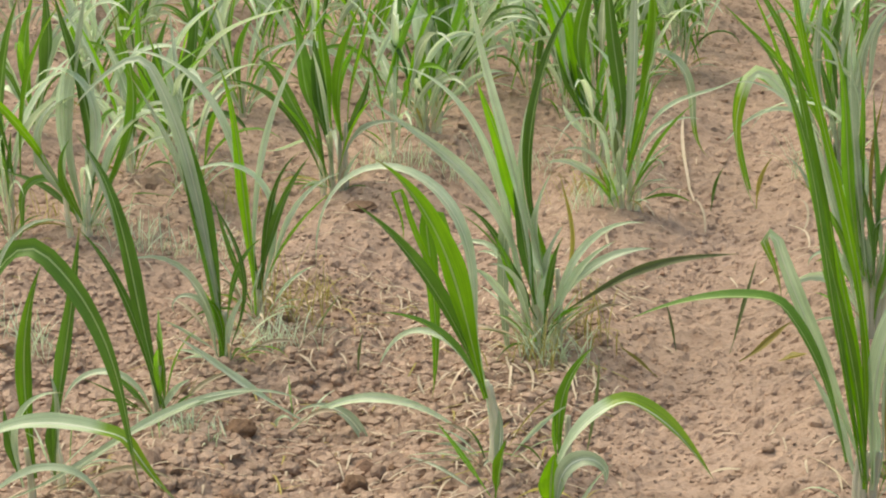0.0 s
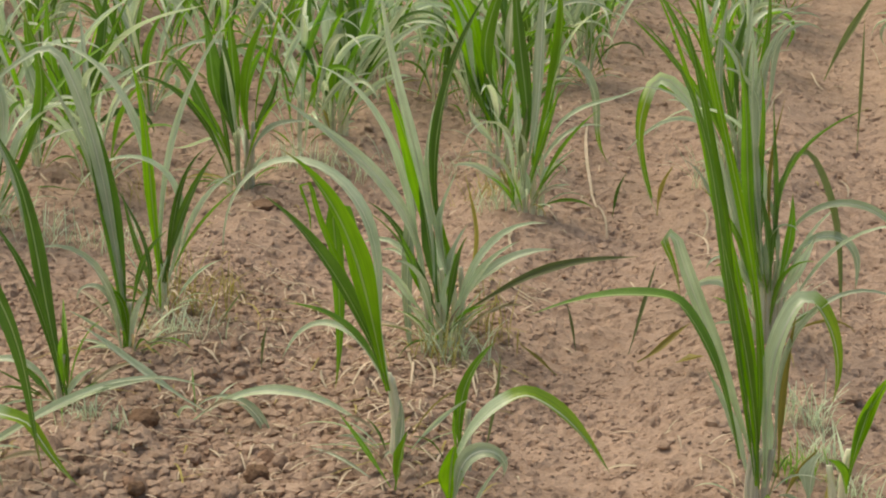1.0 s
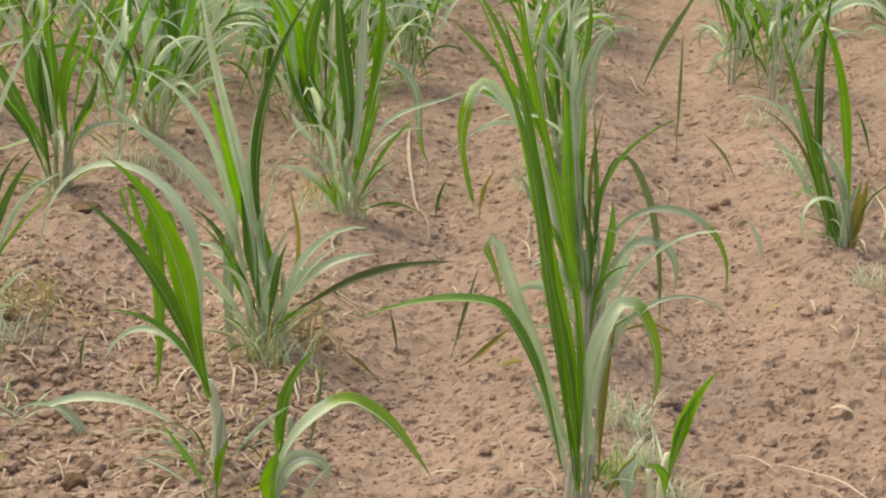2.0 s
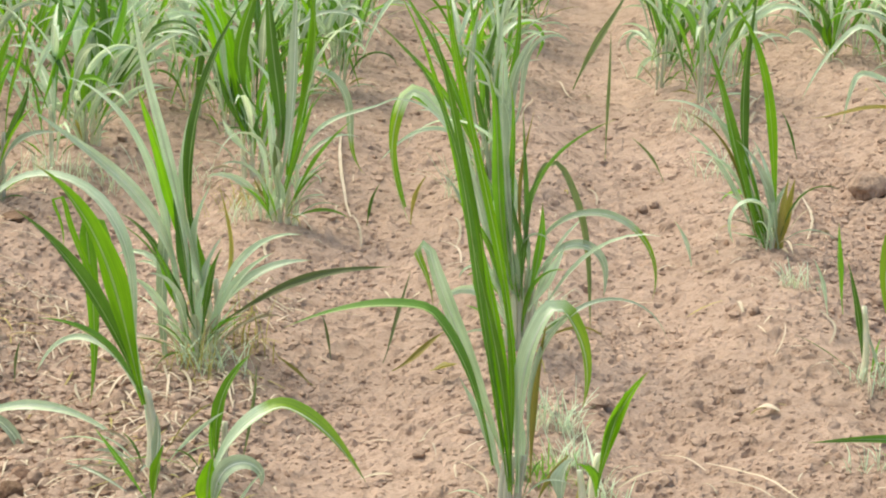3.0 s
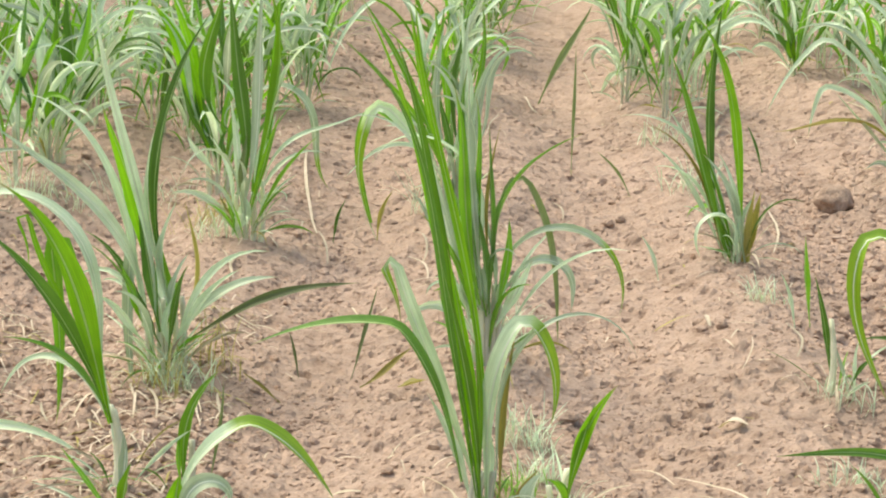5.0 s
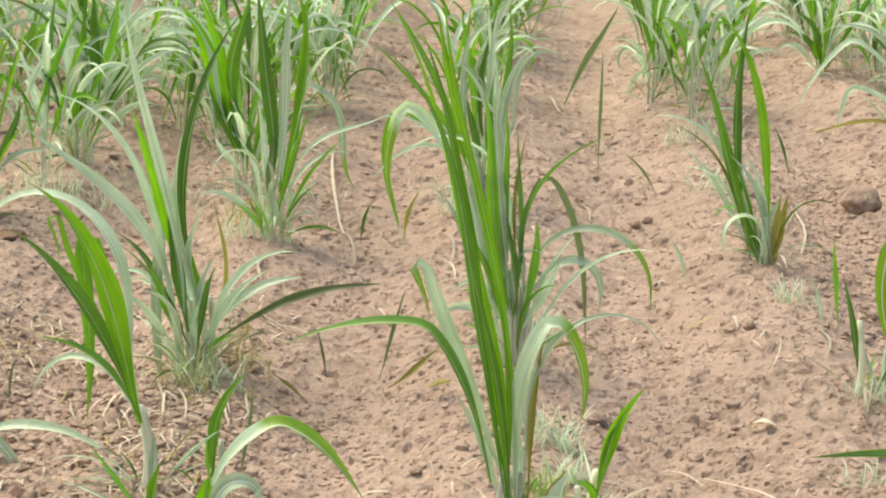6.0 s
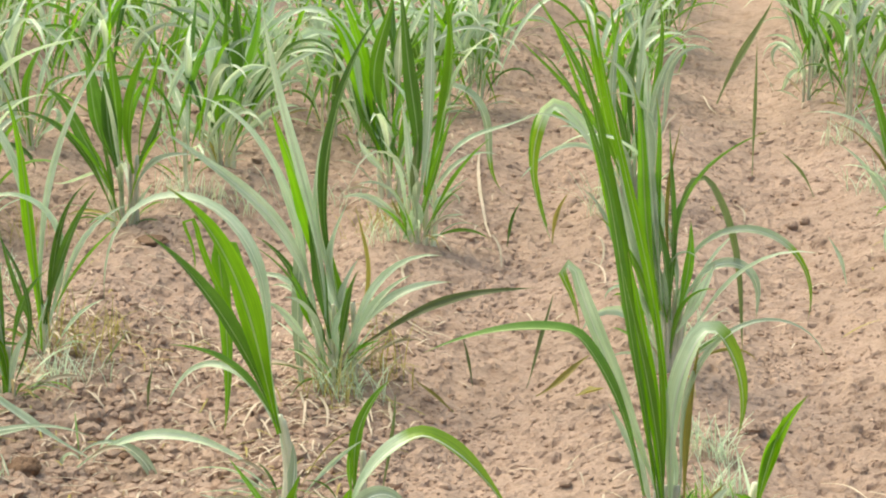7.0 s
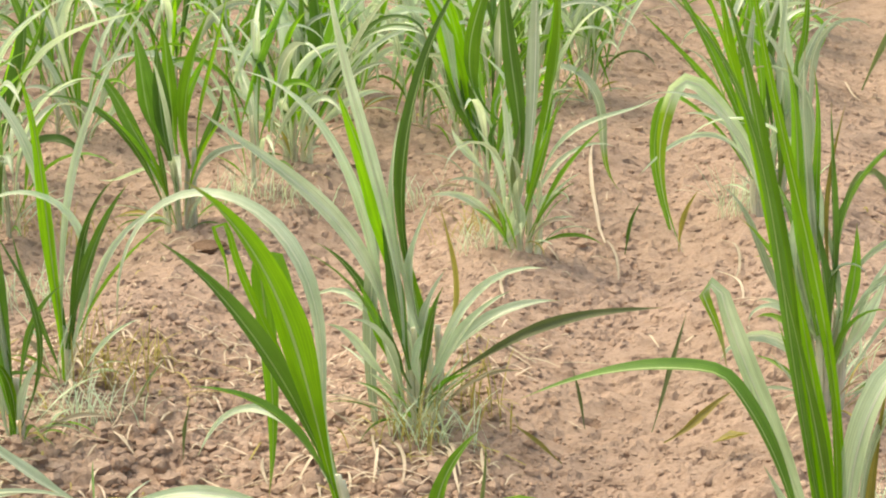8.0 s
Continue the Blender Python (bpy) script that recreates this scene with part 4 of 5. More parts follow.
cane((-1.631, 6.250), "dense sugarcane clump with dark upright leaves", [
    [
        (0.035, 0.137, 196, 36.6, 0.351, -12, -103, 150, 0.0382, -19, 'd'),
        (0.045, 0.088, 183, 16.0, 0.201, 6, 73, -42, 0.0217, -10, 'p'),
    ],
    [
        (0.008, 0.102, 161, 22.3, 0.286, 359, -413, 111, 0.0235, 48, 'p'),
        (0.008, 0.158, 193, 45.2, 0.394, -130, 113, -13, 0.0637, 37, 'd'),
        (0.005, 0.146, 185, 20.5, 0.343, -56, 44, -6, 0.0502, 30, 'd'),
        (0.001, 0.169, 168, 7.4, 0.396, -20, 28, -10, 0.0368, 30, 'g'),
    ],
    [
        (0.024, 0.159, 7, -19.7, 0.328, 94, -32, -13, 0.0284, 17, 'g'),
        (0.027, 0.14, 14, 30.6, 0.248, 13, -45, 5, 0.0248, 28, 'd'),
    ],
    [
        (0.043, 0.154, 351, -10.7, 0.446, 44, 21, -32, 0.0438, -14, 'v'),
        (0.052, 0.188, 3, -2.6, 0.448, 100, -154, 67, 0.03, -44, 'v'),
        (0.045, 0.1, 355, 17.8, 0.239, 67, 61, -55, 0.0248, 10, 'p'),
    ],
], seed=132, more=(9, 16, 0.42))
cane((-1.488, 7.015), "young sugarcane clump with green upright and grey-green drooping leaves", [
    [
        (0.034, 0.083, 192, 43.1, 0.291, -17, -17, 134, 0.0247, -16, 'p'),
        (0.032, 0.065, 198, 15.9, 0.23, 79, 192, -126, 0.0255, 24, 'p'),
        (-0.038, 0.12, 346, 14.5, 0.47, -30, -9, 26, 0.0534, -49, 'p'),
    ],
    [
        (0.002, 0.149, 171, -81.2, 0.439, 431, -659, 399, 0.0356, -49, 'p'),
        (-0.005, 0.085, 16, 10.5, 0.241, -14, -29, 29, 0.0359, -21, 'v'),
        (-0.009, 0.12, 8, 24.1, 0.476, -44, -24, 47, 0.0411, -41, 'g'),
        (0.002, 0.159, 350, 30.0, 0.484, 51, -183, 98, 0.0417, -11, 'g'),
        (0.001, 0.088, 356, 49.9, 0.287, -25, -162, 230, 0.0286, -32, 'p'),
    ],
    [
        (0.031, 0.132, 19, 30.1, 0.475, -55, -61, 92, 0.0707, -43, 'd'),
        (0.022, 0.129, 2, 12.9, 0.421, -204, 508, -214, 0.0276, 5, 'p'),
        (0.023, 0.114, 17, 21.1, 0.328, -50, 146, -14, 0.0258, -3, 'p'),
        (0.032, 0.08, 19, 61.3, 0.288, -34, -20, 115, 0.0273, 35, 'p'),
    ],
    [
        (0.057, 0.168, 344, 44.8, 0.546, -7, -108, 150, 0.0401, -49, 'p'),
        (0.048, 0.147, 10, 39.8, 0.473, -74, 169, -10, 0.0257, -26, 'd'),
        (0.055, 0.119, 352, 38.7, 0.588, -38, -61, 255, 0.0275, -4, 'd'),
    ],
], seed=133, more=(11, 14, 0.45))
cane((-2.219, 5.611), "dense sugarcane clump with dark upright leaves", [
    [
        (-0.137, 0.203, 1, 6.1, 0.286, -8, 31, 133, 0.0141, 26, 'p'),
        (-0.044, 0.152, 358, 5.5, 0.432, -7, -54, 113, 0.0332, -9, 'p'),
        (0.021, 0.036, 181, 22.6, 0.427, -209, 1300, -993, 0.0247, -25, 'd'),
        (0.016, 0.041, 218, 6.9, 0.569, 267, -788, 386, 0.0453, -35, 'p'),
    ],
    [
        (0.008, 0.033, 172, 36.9, 0.307, 15, 124, -108, 0.0231, 3, 'd'),
        (-0.0, 0.035, 204, -17.8, 0.706, 50, 29, -55, 0.0453, 22, 'd'),
        (-0.005, 0.039, 181, -12.6, 0.63, -5, -80, 281, 0.0323, 23, 'p'),
        (-0.006, 0.035, 180, 14.1, 0.719, -42, -47, 74, 0.0596, -26, 'p'),
    ],
    [
        (-0.011, 0.034, 215, 15.0, 0.287, 64, -149, 25, 0.0331, -30, 'g'),
        (0.019, 0.036, 10, 30.0, 0.502, -82, 129, 57, 0.0472, -20, 'p'),
        (0.019, 0.034, 12, 25.2, 0.649, 70, -254, 137, 0.0384, 2, 'g'),
    ],
], seed=134, more=(7, 8, 0.6))
cane((-2.337, 6.750), "young sugarcane clump with green upright and grey-green drooping leaves", [
    [
        (0.007, 0.041, 209, 26.3, 0.457, 63, -198, 110, 0.0365, 0, 'g'),
        (0.006, 0.041, 200, 15.2, 0.482, 39, -152, 98, 0.04, -8, 'g'),
        (0.002, 0.04, 15, 24.9, 0.522, 16, -131, 101, 0.0593, -7, 'd'),
        (-0.004, 0.041, 169, 4.8, 0.439, 55, -204, 126, 0.0515, -13, 'd'),
    ],
    [
        (0.004, 0.02, 339, 25.4, 0.817, -61, 333, -228, 0.0376, -34, 'p'),
        (0.004, 0.042, 346, 15.5, 0.59, -142, 472, -296, 0.052, -25, 'p'),
        (0.015, 0.04, 356, 36.2, 0.403, -63, 241, -145, 0.0237, 22, 'p'),
        (0.027, 0.042, 352, 75.6, 0.316, -116, 225, -11, 0.0398, -5, 'd'),
    ],
], seed=135, more=(8, 9, 0.5))
cane((-2.924, 6.980), "young sugarcane clump with green upright and grey-green drooping leaves", [
    [
        (0.018, 0.023, 171, 26.6, 0.291, -172, 798, -499, 0.0408, 22, 'p'),
        (0.009, 0.024, 164, 24.3, 0.563, 118, -517, 298, 0.0343, 2, 'p'),
        (-0.003, 0.021, 172, 4.6, 0.5, 49, -212, 145, 0.0453, 18, 'g'),
    ],
    [
        (0.003, 0.022, 331, 33.0, 0.612, -75, 226, -133, 0.0539, 1, 'p'),
        (0.003, 0.022, 329, 23.5, 0.549, 81, -283, 179, 0.065, -16, 'd'),
        (0.012, 0.022, 5, 44.2, 0.38, -37, 48, 30, 0.0366, 13, 'p'),
    ],
], seed=136, more=(8, 9, 0.5))
cane((-2.208, 7.204), "young sugarcane clump with green upright and grey-green drooping leaves", [
    [
        (0.0, 0.023, 189, 36.5, 0.287, -118, 266, -43, 0.027, 9, 'p'),
        (-0.001, 0.023, 167, 35.6, 0.483, -106, 239, -77, 0.0269, 20, 'p'),
        (-0.002, 0.021, 194, 10.5, 0.44, 49, -184, 114, 0.0238, -8, 'g'),
    ],
    [
        (0.004, 0.022, 343, -5.6, 0.442, -37, 251, -184, 0.0347, 1, 'g'),
        (0.01, 0.023, 13, 23.7, 0.37, 78, -320, 195, 0.023, 19, 'p'),
        (0.022, 0.015, 338, 7.1, 0.247, 236, -72, -438, 0.0273, 7, 'p'),
    ],
], seed=137, more=(8, 9, 0.5))
cane((-1.294, 8.943), "young sugarcane clump with green upright and grey-green drooping leaves", [
    [
        (0.012, 0.025, 187, 20.7, 0.237, 1, -5, 3, 0.0376, 3, 'd'),
        (-0.001, 0.026, 357, 25.1, 0.231, 31, -151, 67, 0.0348, -3, 'p'),
        (0.013, 0.025, 355, 48.6, 0.151, 0, 0, 0, 0.0366, 2, 'p'),
    ],
], seed=138, more=(8, 9, 0.5))
cane((-1.618, 8.669), "young sugarcane clump with green upright and grey-green drooping leaves", [
    [
        (0.003, 0.012, 179, 44.7, 0.206, -71, 295, -110, 0.0252, -8, 'p'),
        (0.001, 0.024, 215, 5.0, 0.25, -3, 123, -86, 0.0266, -21, 'p'),
        (0.018, 0.027, 324, 30.4, 0.306, 22, -76, 36, 0.0571, -25, 'g'),
        (0.019, 0.026, 323, 8.1, 0.173, 0, 0, 0, 0.0218, 29, 'p'),
        (0.02, 0.013, 323, 56.4, 0.351, -55, 252, -156, 0.0277, -2, 'p'),
    ],
], seed=139, more=(8, 9, 0.5))
cane((-0.424, 4.738), "single thin sugarcane blade touching bare soil", [
    [
        (0.0, 0.004, 192, 8.3, 0.125, -1, 10, 1, 0.0074, 2, 'o'),
    ],
], seed=140, more=(0, 0, 0.3))
cane((-0.297, 4.739), "single thin sugarcane blade touching bare soil", [
    [
        (-0.0, 0.006, 17, 18.3, 0.239, -6, -3, 4, 0.0143, -31, 'o'),
    ],
], seed=141, more=(0, 0, 0.3))
cane((-0.269, 4.691), "single thin sugarcane blade touching bare soil", [
    [
        (-0.004, 0.003, 8, 64.2, 0.161, -42, -11, 49, 0.0167, 14, 'y'),
    ],
], seed=142, more=(0, 0, 0.3))
cane((0.502, 6.720), "single thin sugarcane blade touching bare soil", [
    [
        (0.001, 0.004, 201, 23.7, 0.206, 12, 63, -49, 0.0108, -24, 'o'),
    ],
], seed=143, more=(0, 0, 0.3))
cane((0.317, 7.009), "single thin sugarcane blade touching bare soil", [
    [
        (-0.0, 0.008, 343, -0.7, 0.459, 8, -14, 5, 0.0123, -8, 'o'),
    ],
], seed=144, more=(0, 0, 0.3))
# stands in for a farther clump's long leaf that leans down to the soil
cane((0.233, 8.242), "single thin sugarcane blade touching bare soil", [
    [
        (0.0, 0.011, 350, 20.0, 0.466, 17, 20, -37, 0.03, 13, 'o'),
    ],
], seed=145, more=(0, 0, 0.3))
cane((-0.431, 6.031), "single thin sugarcane blade touching bare soil", [
    [
        (-0.002, 0.007, 328, 12.3, 0.152, -3, 28, -5, 0.0154, -15, 'd'),
    ],
], seed=146, more=(0, 0, 0.3))
cane((-0.297, 6.050), "short fresh green sugarcane shoot in dry soil", [
    [
        (-0.006, 0.006, 339, -0.5, 0.173, 17, 62, -46, 0.0139, 21, 'y'),
    ],
], seed=147, more=(0, 0, 0.3))
cane((0.992, 7.140), "single thin sugarcane blade touching bare soil", [
    [
        (0.001, 0.006, 164, 17.2, 0.182, -4, 22, -6, 0.0139, 13, 'd'),
    ],
], seed=148, more=(0, 0, 0.3))
cane((-0.450, 4.582), "single thin sugarcane blade touching bare soil", [
    [
        (0.0, 0.003, 201, 47.9, 0.124, -2, -1, 2, 0.0146, 10, 'y'),
    ],
], seed=149, more=(0, 0, 0.3))
cane((0.519, 5.695), "single thin sugarcane blade touching bare soil", [
    [
        (0.003, 0.006, 177, 11.7, 0.145, 14, 30, -22, 0.0151, 4, 'p'),
    ],
], seed=150, more=(0, 0, 0.3))
cane((-1.231, 4.275), "low spreading sugarcane seedling with pale leaves on cloddy soil", [
    [
        (-0.013, -0.027, 194, 55.9, 0.343, 9, -73, 63, 0.0259, 20, 'p'),
        (0.007, -0.034, 168, 31.5, 0.081, 256, 52, -213, 0.0159, 21, 'p'),
        (0.001, -0.019, 3, 42.6, 0.299, 247, -59, -79, 0.025, -2, 'p'),
        (-0.021, -0.061, 358, 47.5, 0.463, 45, 99, -61, 0.0232, 13, 'p'),
    ],
], seed=151, more=(0, 3, 0.2), stalk=0)
cane((-1.137, 4.486), "single thin sugarcane blade touching bare soil", [
    [
        (0.0, 0.003, 351, 6.7, 0.113, -1, 9, 3, 0.0097, -23, 'o'),
    ],
], seed=152, more=(0, 0, 0.3))
cane((-1.311, 4.765), "single thin sugarcane blade touching bare soil", [
    [
        (-0.003, 0.002, 344, 31.3, 0.141, 4, 10, -7, 0.0105, -7, 'o'),
    ],
], seed=153, more=(0, 0, 0.3))
cane((-1.588, 4.486), "single thin sugarcane blade touching bare soil", [
    [
        (0.012, 0.008, 199, 25.5, 0.14, 10, -56, -2, 0.0102, -19, 'y'),
    ],
], seed=154, more=(0, 0, 0.3))
cane((-0.130, 4.727), "single thin sugarcane blade touching bare soil", [
    [
        (-0.054, -0.003, 10, 77.9, 0.07, -3, -2, 1, 0.0292, -33, 'y'),
    ],
], seed=155, more=(0, 0, 0.3))


def wild_cane(seed, count, reach):
    """The leaf rows of a plain clump for the rows that run on past the near plants."""
    rnd = random.Random(seed)
    tillers = []
    for _ in range(count):
        ox, rows = rnd.uniform(-0.09, 0.09), []
        for k in range(rnd.randint(3, 5)):
            up = rnd.random() < 0.4
            rows.append((ox if k % 2 else -ox, rnd.uniform(0.04, 0.14), rnd.uniform(0, 360), rnd.uniform(3, 22),
                         reach * rnd.uniform(0.6, 1.1), rnd.uniform(0, 30), rnd.uniform(0, 30) if up else rnd.uniform(60, 140), 0 if up else rnd.uniform(-20, 40),
                         rnd.uniform(0.02, 0.036), rnd.uniform(-55, 55), rnd.choice("gdgvp" if up else "gdpppp")))
        tillers.append(rows)
    return tillers


FAR_LABEL = "young sugarcane clump with grey-green arching leaves in a field row"
MODELS = [cane((-9 - k, -6 - k), FAR_LABEL, wild_cane(40 + k, 3 + k % 2, 0.5 + 0.05 * k), "sugarcane clumps down the field", 60 + k, (4, 8, 0.42), 0.006) for k in range(5)]


def field_rows():
    rnd = random.Random(8)
    used = set()
    for row in range(-9, 10):
        y = 3.4 + rnd.uniform(0, 0.5)
        while y < 12.2:
            y += rnd.uniform(0.28, 0.6)
            x = row * ROW_GAP + rnd.uniform(-0.06, 0.06)
            built = NEAR_LIMIT.get(row)
            if built is not None and y < built:
                continue
            if built is None and y < 4.5:
                continue
            if x < -0.46 * y - 0.3 or x > 0.24 * y + 0.3:
                continue
            k = rnd.randrange(5)
            m = pose(x, y, at_ground(x, y), 0, 0, rnd.uniform(-50, 50))
            if k not in used:
                used.add(k)
                MODELS[k].matrix_basis = m
            else:
                copy_thing(MODELS[k], m)


BETWEEN = [(-2.34, 6.35), (-1.52, 6.68), (-1.06, 7.55), (-1.26, 7.85), (-2.37, 7.39), (-2.85, 7.37), (-2.09, 7.82), (-1.97, 8.16), (-2.02, 8.93), (-2.52, 5.77), (-2.08, 6.15), (-2.90, 8.01), (-2.42, 8.27), (-0.91, 8.09), (-1.69, 8.17), (-1.14, 7.88), (-0.82, 8.17), (-0.20, 7.83), (0.74, 8.16), (1.37, 10.19), (1.65, 9.22), (1.62, 8.20), (0.80, 9.98), (0.06, 9.82), (0.60, 8.49), (0.80, 9.35), (1.23, 10.42), (1.44, 9.78), (1.56, 9.35), (1.85, 8.98), (2.13, 10.26), (-0.12, 8.24), (-0.07, 9.32), (-1.44, 7.66), (-0.94, 7.39), (-0.98, 9.06), (-1.21, 8.87), (-1.64, 8.13), (0.92, 8.68)]
# how far down each row the plants above stand
NEAR_LIMIT = {-4: 7.6, -3: 7.9, -2: 9.1, -1: 8.0, 0: 9.0, 1: 10.2, 2: 9.9}
field_rows()
# clumps that stand close behind the near ones
for k, (x, y) in enumerate(BETWEEN):
    copy_thing(MODELS[k % 5], pose(x, y, at_ground(x, y), 0, 0, 67 * k % 360))


# ---- straw, dry leaves and grass on the ground ----
def strip_mesh(name, line, width, cup=0.2):
    """A thin curled strip along a line of points, narrowed at both ends."""
    n, verts, faces, uvs = len(line), [], [], []
    for i, p in enumerate(line):
        tan = (line[min(i + 1, n - 1)] - line[max(i - 1, 0)]).normalized()
        side = tan.cross(Vector((0, 0, 1)))
        side = side.normalized() if side.length > 0.05 else Vector((1, 0, 0))
        up = side.cross(tan)
        w = width * (0.35 + 0.65 * math.sin(math.pi * (i + 0.35) / (n - 0.3)))
        for u in (-0.5, 0.0, 0.5):
            verts.append(p + side * u * w + up * abs(u) * w * cup * 2)
            uvs.append((u + 0.5, 0.7 * i / n))
    for i in range(n - 1):
        for j in range(2):
            faces.append((i * 3 + j, i * 3 + j + 1, i * 3 + j + 4, i * 3 + j + 3))
    return verts, faces, uvs


def to_mesh(name, pieces):
    verts, faces, uvs = [], [], []
    for v, f, u in pieces:
        faces += [tuple(k + len(verts) for k in face) for face in f]
        verts += v
        uvs += u
    me = bpy.data.meshes.new(name)
    me.from_pydata(verts, [], faces)
    layer = me.uv_layers.new(name="UVMap")
    for loop in me.loops:
        layer.data[loop.index].uv = uvs[loop.vertex_index]
    me.polygons.foreach_set("use_smooth", [True] * len(me.polygons))
    return me


def lying_line(x, y, heading, length, curl, lift=0.008, hump=0.0, n=8):
    a, line = radians(heading), []
    for i in range(n):
        s = i / (n - 1)
        line.append(Vector((x, y, at_ground(x, y) + lift + hump * math.sin(math.pi * s))))
        x, y = x + math.cos(a) * length / (n - 1), y + math.sin(a) * length / (n - 1)
        a += radians(curl) / (n - 1)
    return line


def straw(x, y, heading, length, curl=20.0, width=0.008, hump=0.01, tone="w", label="curled dry straw-coloured cane leaf on the soil"):
    me = to_mesh("dry_leaf", [strip_mesh("dry_leaf", lying_line(x, y, heading, length, curl, 0.008, hump), width)])
    me.materials.append(BLADE[tone])
    return tagged(new("dry_leaf", me), label, "dry leaf", "dry leaves on the soil")


def straw_litter():
    """Broken bits of straw and withered leaf, thickest along the rows and among the clods."""
    rnd, pieces = random.Random(31), {"w": [], "y": []}
    for k in range(1600):
        if k % 2:
            row = rnd.choice((-4, -3, -2, -2, -1, -1, -1, 0, 1, 2))
            x, y = row * ROW_GAP + rnd.gauss(0, 0.13), rnd.uniform(3.4, 8.5)
        else:
            x, y = rnd.uniform(-1.75, -0.55), 3.7 + 1.7 * rnd.random() ** 0.8
        line = lying_line(x, y, rnd.uniform(0, 360), 0.02 + 0.10 * rnd.random() ** 2, rnd.uniform(-30, 30), 0.006, rnd.uniform(0, 0.011), 5)
        pieces["y" if rnd.random() < 0.12 else "w"].append(strip_mesh("straw", line, rnd.uniform(0.0025, 0.006)))
    me = to_mesh("straw_litter", pieces["w"] + pieces["y"])
    me.materials.append(BLADE["w"])
    me.materials.append(BLADE["y"])
    pale = sum(len(p[1]) for p in pieces["w"])
    me.polygons.foreach_set("material_index", [0] * pale + [1] * (len(me.polygons) - pale))
    tagged(new("straw_litter", me), "short bits of pale and brown straw scattered along the rows", "straw litter", kind="stuff")


GRASS = {"p": [], "g": [], "y": []}


def grass_tuft(x, y, spread, height, count, tone, seed):
    rnd = random.Random(seed)
    for _ in range(count):
        px, py = x + rnd.gauss(0, spread), y + rnd.gauss(0, spread * 0.7)
        az, lean, bend, h = rnd.uniform(0, 6.28), rnd.uniform(0.05, 0.6), rnd.uniform(0.2, 1.5), height * rnd.uniform(0.4, 1.1)
        p, line = Vector((px, py, at_ground(px, py) - 0.004)), []
        for i in range(6):
            line.append(p)
            a = lean + bend * i / 5
            p = p + Vector((math.cos(az) * math.sin(a), math.sin(az) * math.sin(a), math.cos(a))) * h / 5
        GRASS[tone].append(strip_mesh("blade", line, rnd.uniform(0.0015, 0.0035)))


def grass():
    """All the fine grass at the feet of the clumps, green and withered."""
    tones = [t for t in GRASS if GRASS[t]]
    me = to_mesh("grass", [piece for t in tones for piece in GRASS[t]])
    k = 0
    for slot, t in enumerate(tones):
        me.materials.append(BLADE[t])
        for piece in GRASS[t]:
            for _ in piece[1]:
                me.polygons[k].material_index = slot
                k += 1
    tagged(new("grass", me), "fine thin grass at the feet of the cane", "grass", kind="stuff")


straw_litter()
straw(0.572, 4.575, -35, 0.066, 35, 0.028, 0.014, 'w', "small fallen pale yellow leaf on the soil")
straw(0.824, 5.315, -75, 0.296, -40, 0.0073, 0.010)
straw(0.352, 4.386, -52, 0.159, -10, 0.0054, 0.010)
straw(0.444, 4.306, -55, 0.338, -12, 0.0080, 0.010)
straw(0.481, 4.173, -64, 0.177, 10, 0.0065, 0.010)
straw(-0.305, 4.130, -5, 0.068, 10, 0.0129, 0.006)
straw(0.866, 4.879, -83, 0.212, -20, 0.0046, 0.010)
straw(0.618, 5.405, -92, 0.104, 10, 0.0124, 0.010)
straw(-0.626, 7.392, -87, 1.085, 8, 0.0110, 0.020)
straw(-0.503, 6.350, -77, 0.380, -10, 0.0075, 0.015)
straw(-0.536, 6.458, -103, 0.186, 20, 0.0058, 0.010)
straw(-0.781, 4.651, -60, 0.196, -30, 0.0072, 0.010)
straw(-0.689, 4.660, -62, 0.160, -20, 0.0065, 0.010)
straw(-0.894, 4.873, 73, 0.094, 10, 0.0061, 0.010)
straw(-1.104, 4.459, 77, 0.111, -20, 0.0071, 0.010)
straw(-1.033, 4.686, -80, 0.164, 15, 0.0066, 0.010)
straw(-0.964, 4.551, 72, 0.124, 20, 0.0071, 0.010)
straw(-0.794, 4.609, -81, 0.154, -5, 0.0057, 0.010)
straw(-0.670, 4.622, -73, 0.157, 0, 0.0057, 0.010)
straw(-0.892, 4.986, -22, 0.101, -30, 0.0069, 0.010)
straw(-1.109, 4.785, 73, 0.139, 10, 0.0045, 0.010)
straw(-1.451, 4.729, 96, 0.202, 5, 0.0075, 0.010)
straw(-1.450, 4.751, -84, 0.053, -25, 0.0133, 0.010)
straw(-1.467, 4.685, -4, 0.103, -5, 0.0052, 0.010)
straw(-1.429, 4.753, 9, 0.097, 20, 0.0046, 0.010)
straw(-1.505, 4.576, 97, 0.130, -30, 0.0052, 0.010)
straw(-1.567, 4.187, 89, 0.149, -10, 0.0048, 0.010)
straw(-1.449, 4.029, 83, 0.075, -30, 0.0046, 0.010)
straw(-1.527, 4.492, -129, 0.065, -15, 0.0044, 0.010)
straw(-1.571, 3.983, 43, 0.063, -10, 0.0040, 0.010)
straw(-1.202, 4.372, 60, 0.060, -30, 0.0035, 0.010)
straw(-0.679, 4.786, 63, 0.127, -30, 0.0037, 0.010)
straw(-0.827, 4.450, 34, 0.062, 20, 0.0049, 0.010)
straw(-0.899, 4.558, 68, 0.086, 10, 0.0057, 0.010)
straw(-0.742, 5.852, -72, 0.238, -10, 0.0054, 0.010)
straw(-0.749, 5.191, 94, 0.205, -10, 0.0056, 0.010)
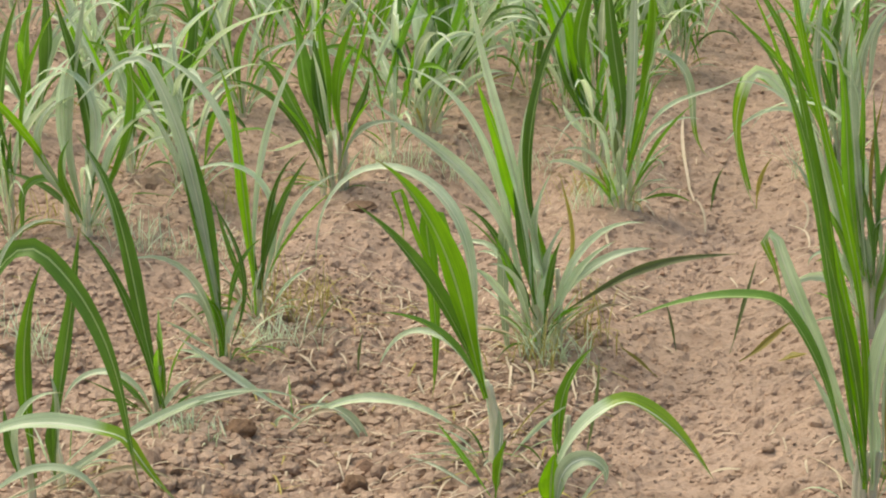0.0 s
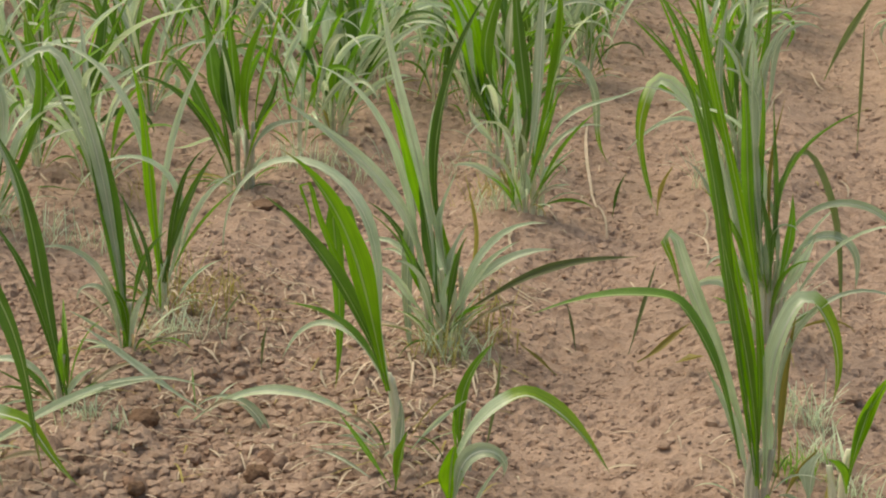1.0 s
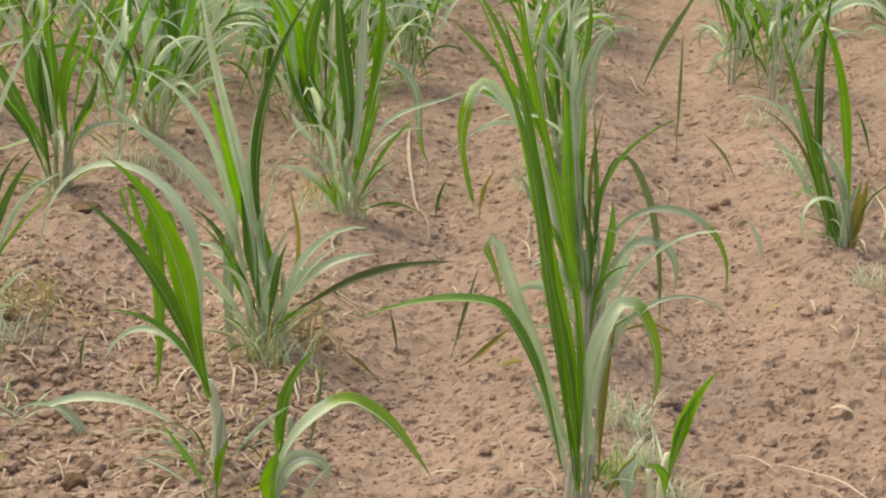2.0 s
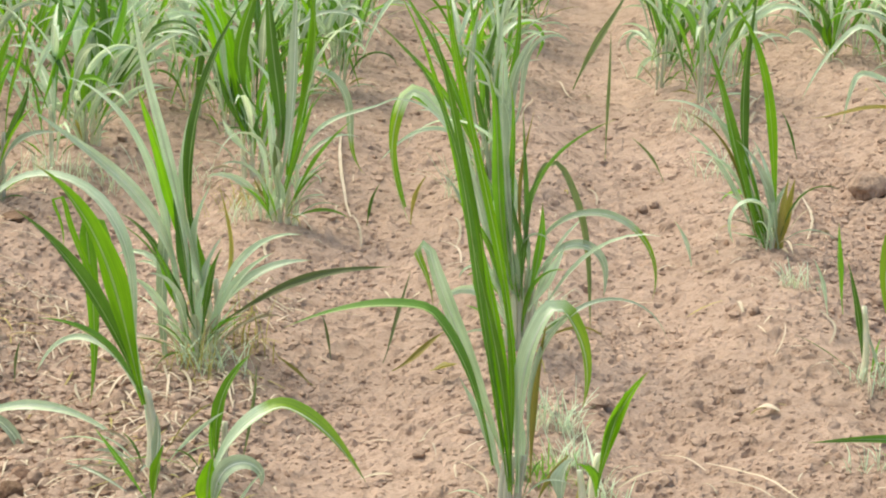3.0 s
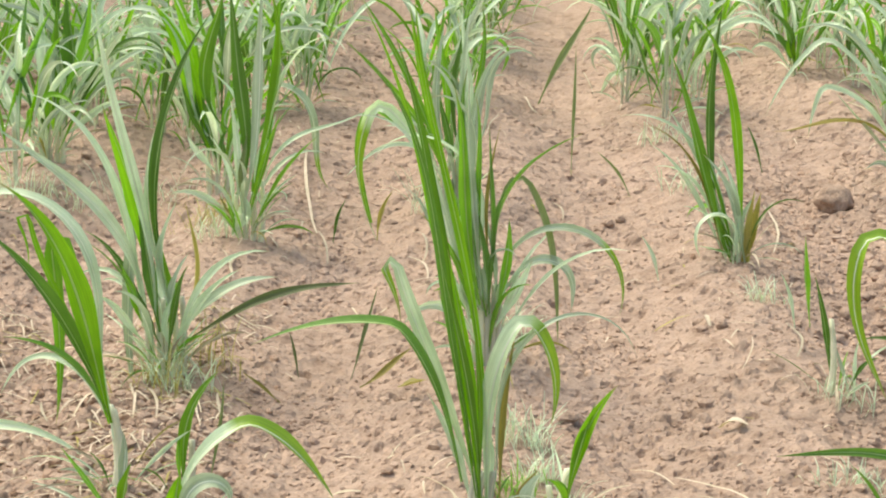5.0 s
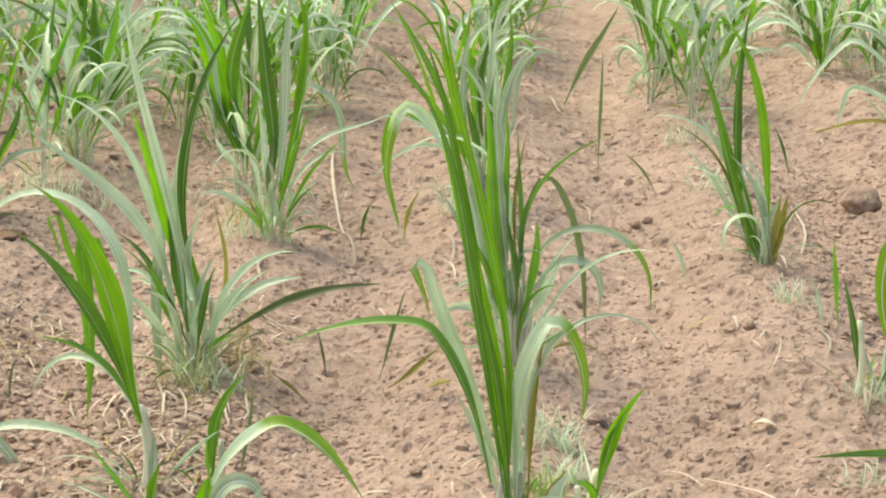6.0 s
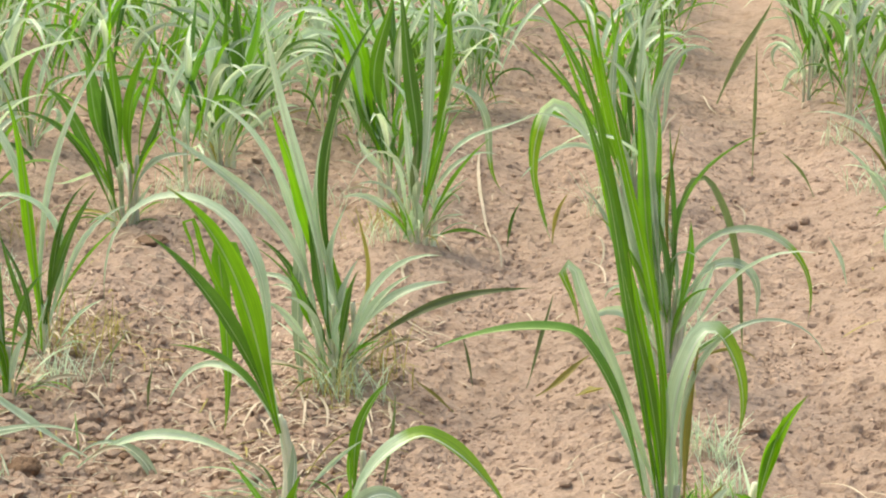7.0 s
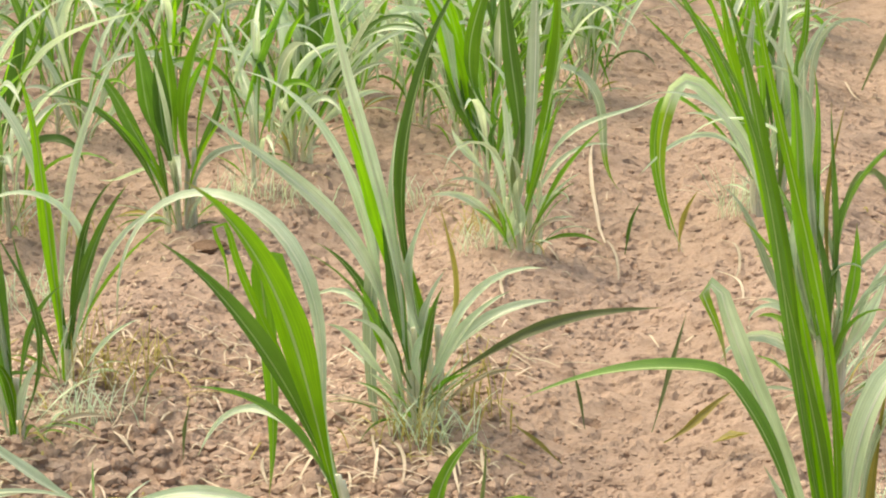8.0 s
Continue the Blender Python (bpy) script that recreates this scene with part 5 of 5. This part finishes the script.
straw(-2.803, 8.915, 115, 0.948, -25, 0.0173, 0.010)
straw(-1.635, 7.377, -66, 0.424, -15, 0.0079, 0.010)
straw(0.901, 8.017, 80, 0.701, -5, 0.0135, 0.010)
straw(0.912, 7.910, 80, 0.297, -5, 0.0133, 0.010)
straw(1.414, 10.110, -84, 0.801, -20, 0.0170, 0.010)
straw(0.959, 6.837, -86, 0.682, -20, 0.0083, 0.010)
straw(0.663, 4.923, 69, 0.243, 20, 0.0038, 0.010)
straw(-0.207, 6.356, -72, 0.473, -30, 0.0076, 0.010)
straw(-0.210, 6.009, -64, 0.311, -30, 0.0073, 0.010)
straw(-0.687, 5.634, 107, 0.182, -30, 0.0060, 0.010)
straw(-0.728, 5.347, 83, 0.282, 10, 0.0065, 0.010)
straw(-0.348, 5.561, -84, 0.113, 20, 0.0050, 0.010)
straw(0.018, 7.600, 82, 0.386, 0, 0.0068, 0.010)
straw(0.250, 6.812, -69, 0.198, -30, 0.0071, 0.010)
straw(0.605, 9.018, -91, 0.396, 10, 0.0080, 0.010)
straw(0.232, 8.301, 101, 0.369, -5, 0.0062, 0.010)
straw(-0.523, 5.267, 8, 0.138, 20, 0.0040, 0.010)
straw(0.309, 5.531, 33, 0.104, -20, 0.0042, 0.010)
straw(0.421, 4.167, -54, 0.070, -20, 0.0039, 0.010)
straw(-0.922, 4.500, 78, 0.166, 10, 0.0063, 0.010)
straw(-0.824, 4.758, -87, 0.248, 20, 0.0059, 0.010)
straw(-0.678, 4.689, -73, 0.165, 0, 0.0065, 0.010)
straw(-0.612, 4.696, -85, 0.162, 10, 0.0058, 0.010)
straw(-0.161, 4.246, -79, 0.085, 0, 0.0039, 0.010)
straw(-0.058, 4.056, -66, 0.110, -20, 0.0057, 0.010)
grass_tuft(0.110, 4.380, 0.031, 0.112, 67, 'p', 61)
grass_tuft(0.144, 4.173, 0.030, 0.095, 60, 'p', 62)
grass_tuft(0.095, 4.071, 0.035, 0.082, 60, 'g', 63)
grass_tuft(-0.662, 4.864, 0.048, 0.175, 37, 'y', 64)
grass_tuft(-0.705, 4.686, 0.053, 0.147, 67, 'p', 65)
grass_tuft(0.794, 5.536, 0.031, 0.078, 45, 'p', 66)
grass_tuft(0.822, 4.189, 0.043, 0.061, 60, 'p', 67)
grass_tuft(0.224, 4.051, 0.029, 0.070, 45, 'p', 68)
grass_tuft(-0.774, 6.065, 0.051, 0.118, 60, 'p', 69)
grass_tuft(-0.844, 6.338, 0.053, 0.122, 30, 'y', 70)
grass_tuft(-0.163, 6.669, 0.055, 0.166, 60, 'p', 71)
grass_tuft(0.060, 5.234, 0.044, 0.117, 60, 'p', 72)
grass_tuft(0.704, 6.799, 0.056, 0.132, 52, 'p', 73)
grass_tuft(0.700, 7.716, 0.053, 0.127, 45, 'p', 74)
grass_tuft(0.905, 4.776, 0.041, 0.096, 37, 'p', 75)
grass_tuft(-1.109, 6.770, 0.076, 0.113, 60, 'p', 76)
grass_tuft(0.696, 8.898, 0.073, 0.146, 52, 'p', 77)
grass_tuft(-1.421, 4.935, 0.050, 0.182, 45, 'y', 78)
grass_tuft(-1.415, 4.755, 0.056, 0.111, 75, 'p', 79)
grass_tuft(-1.421, 4.099, 0.049, 0.074, 60, 'p', 80)
grass_tuft(-0.741, 4.655, 0.047, 0.168, 33, 'y', 81)
grass_tuft(-1.398, 5.131, 0.037, 0.102, 22, 'y', 82)
grass_tuft(-1.371, 6.490, 0.073, 0.128, 60, 'p', 83)
grass_tuft(-2.067, 5.623, 0.083, 0.133, 75, 'p', 84)
grass_tuft(-2.038, 4.692, 0.057, 0.115, 60, 'p', 85)
grass_tuft(-1.940, 6.229, 0.072, 0.145, 30, 'y', 86)
grass_tuft(-1.556, 6.478, 0.073, 0.110, 60, 'p', 87)
grass_tuft(-0.841, 6.236, 0.043, 0.140, 26, 'y', 88)
grass_tuft(-1.850, 5.641, 0.066, 0.115, 60, 'p', 89)
grass_tuft(-2.522, 5.975, 0.072, 0.164, 30, 'y', 90)
grass()
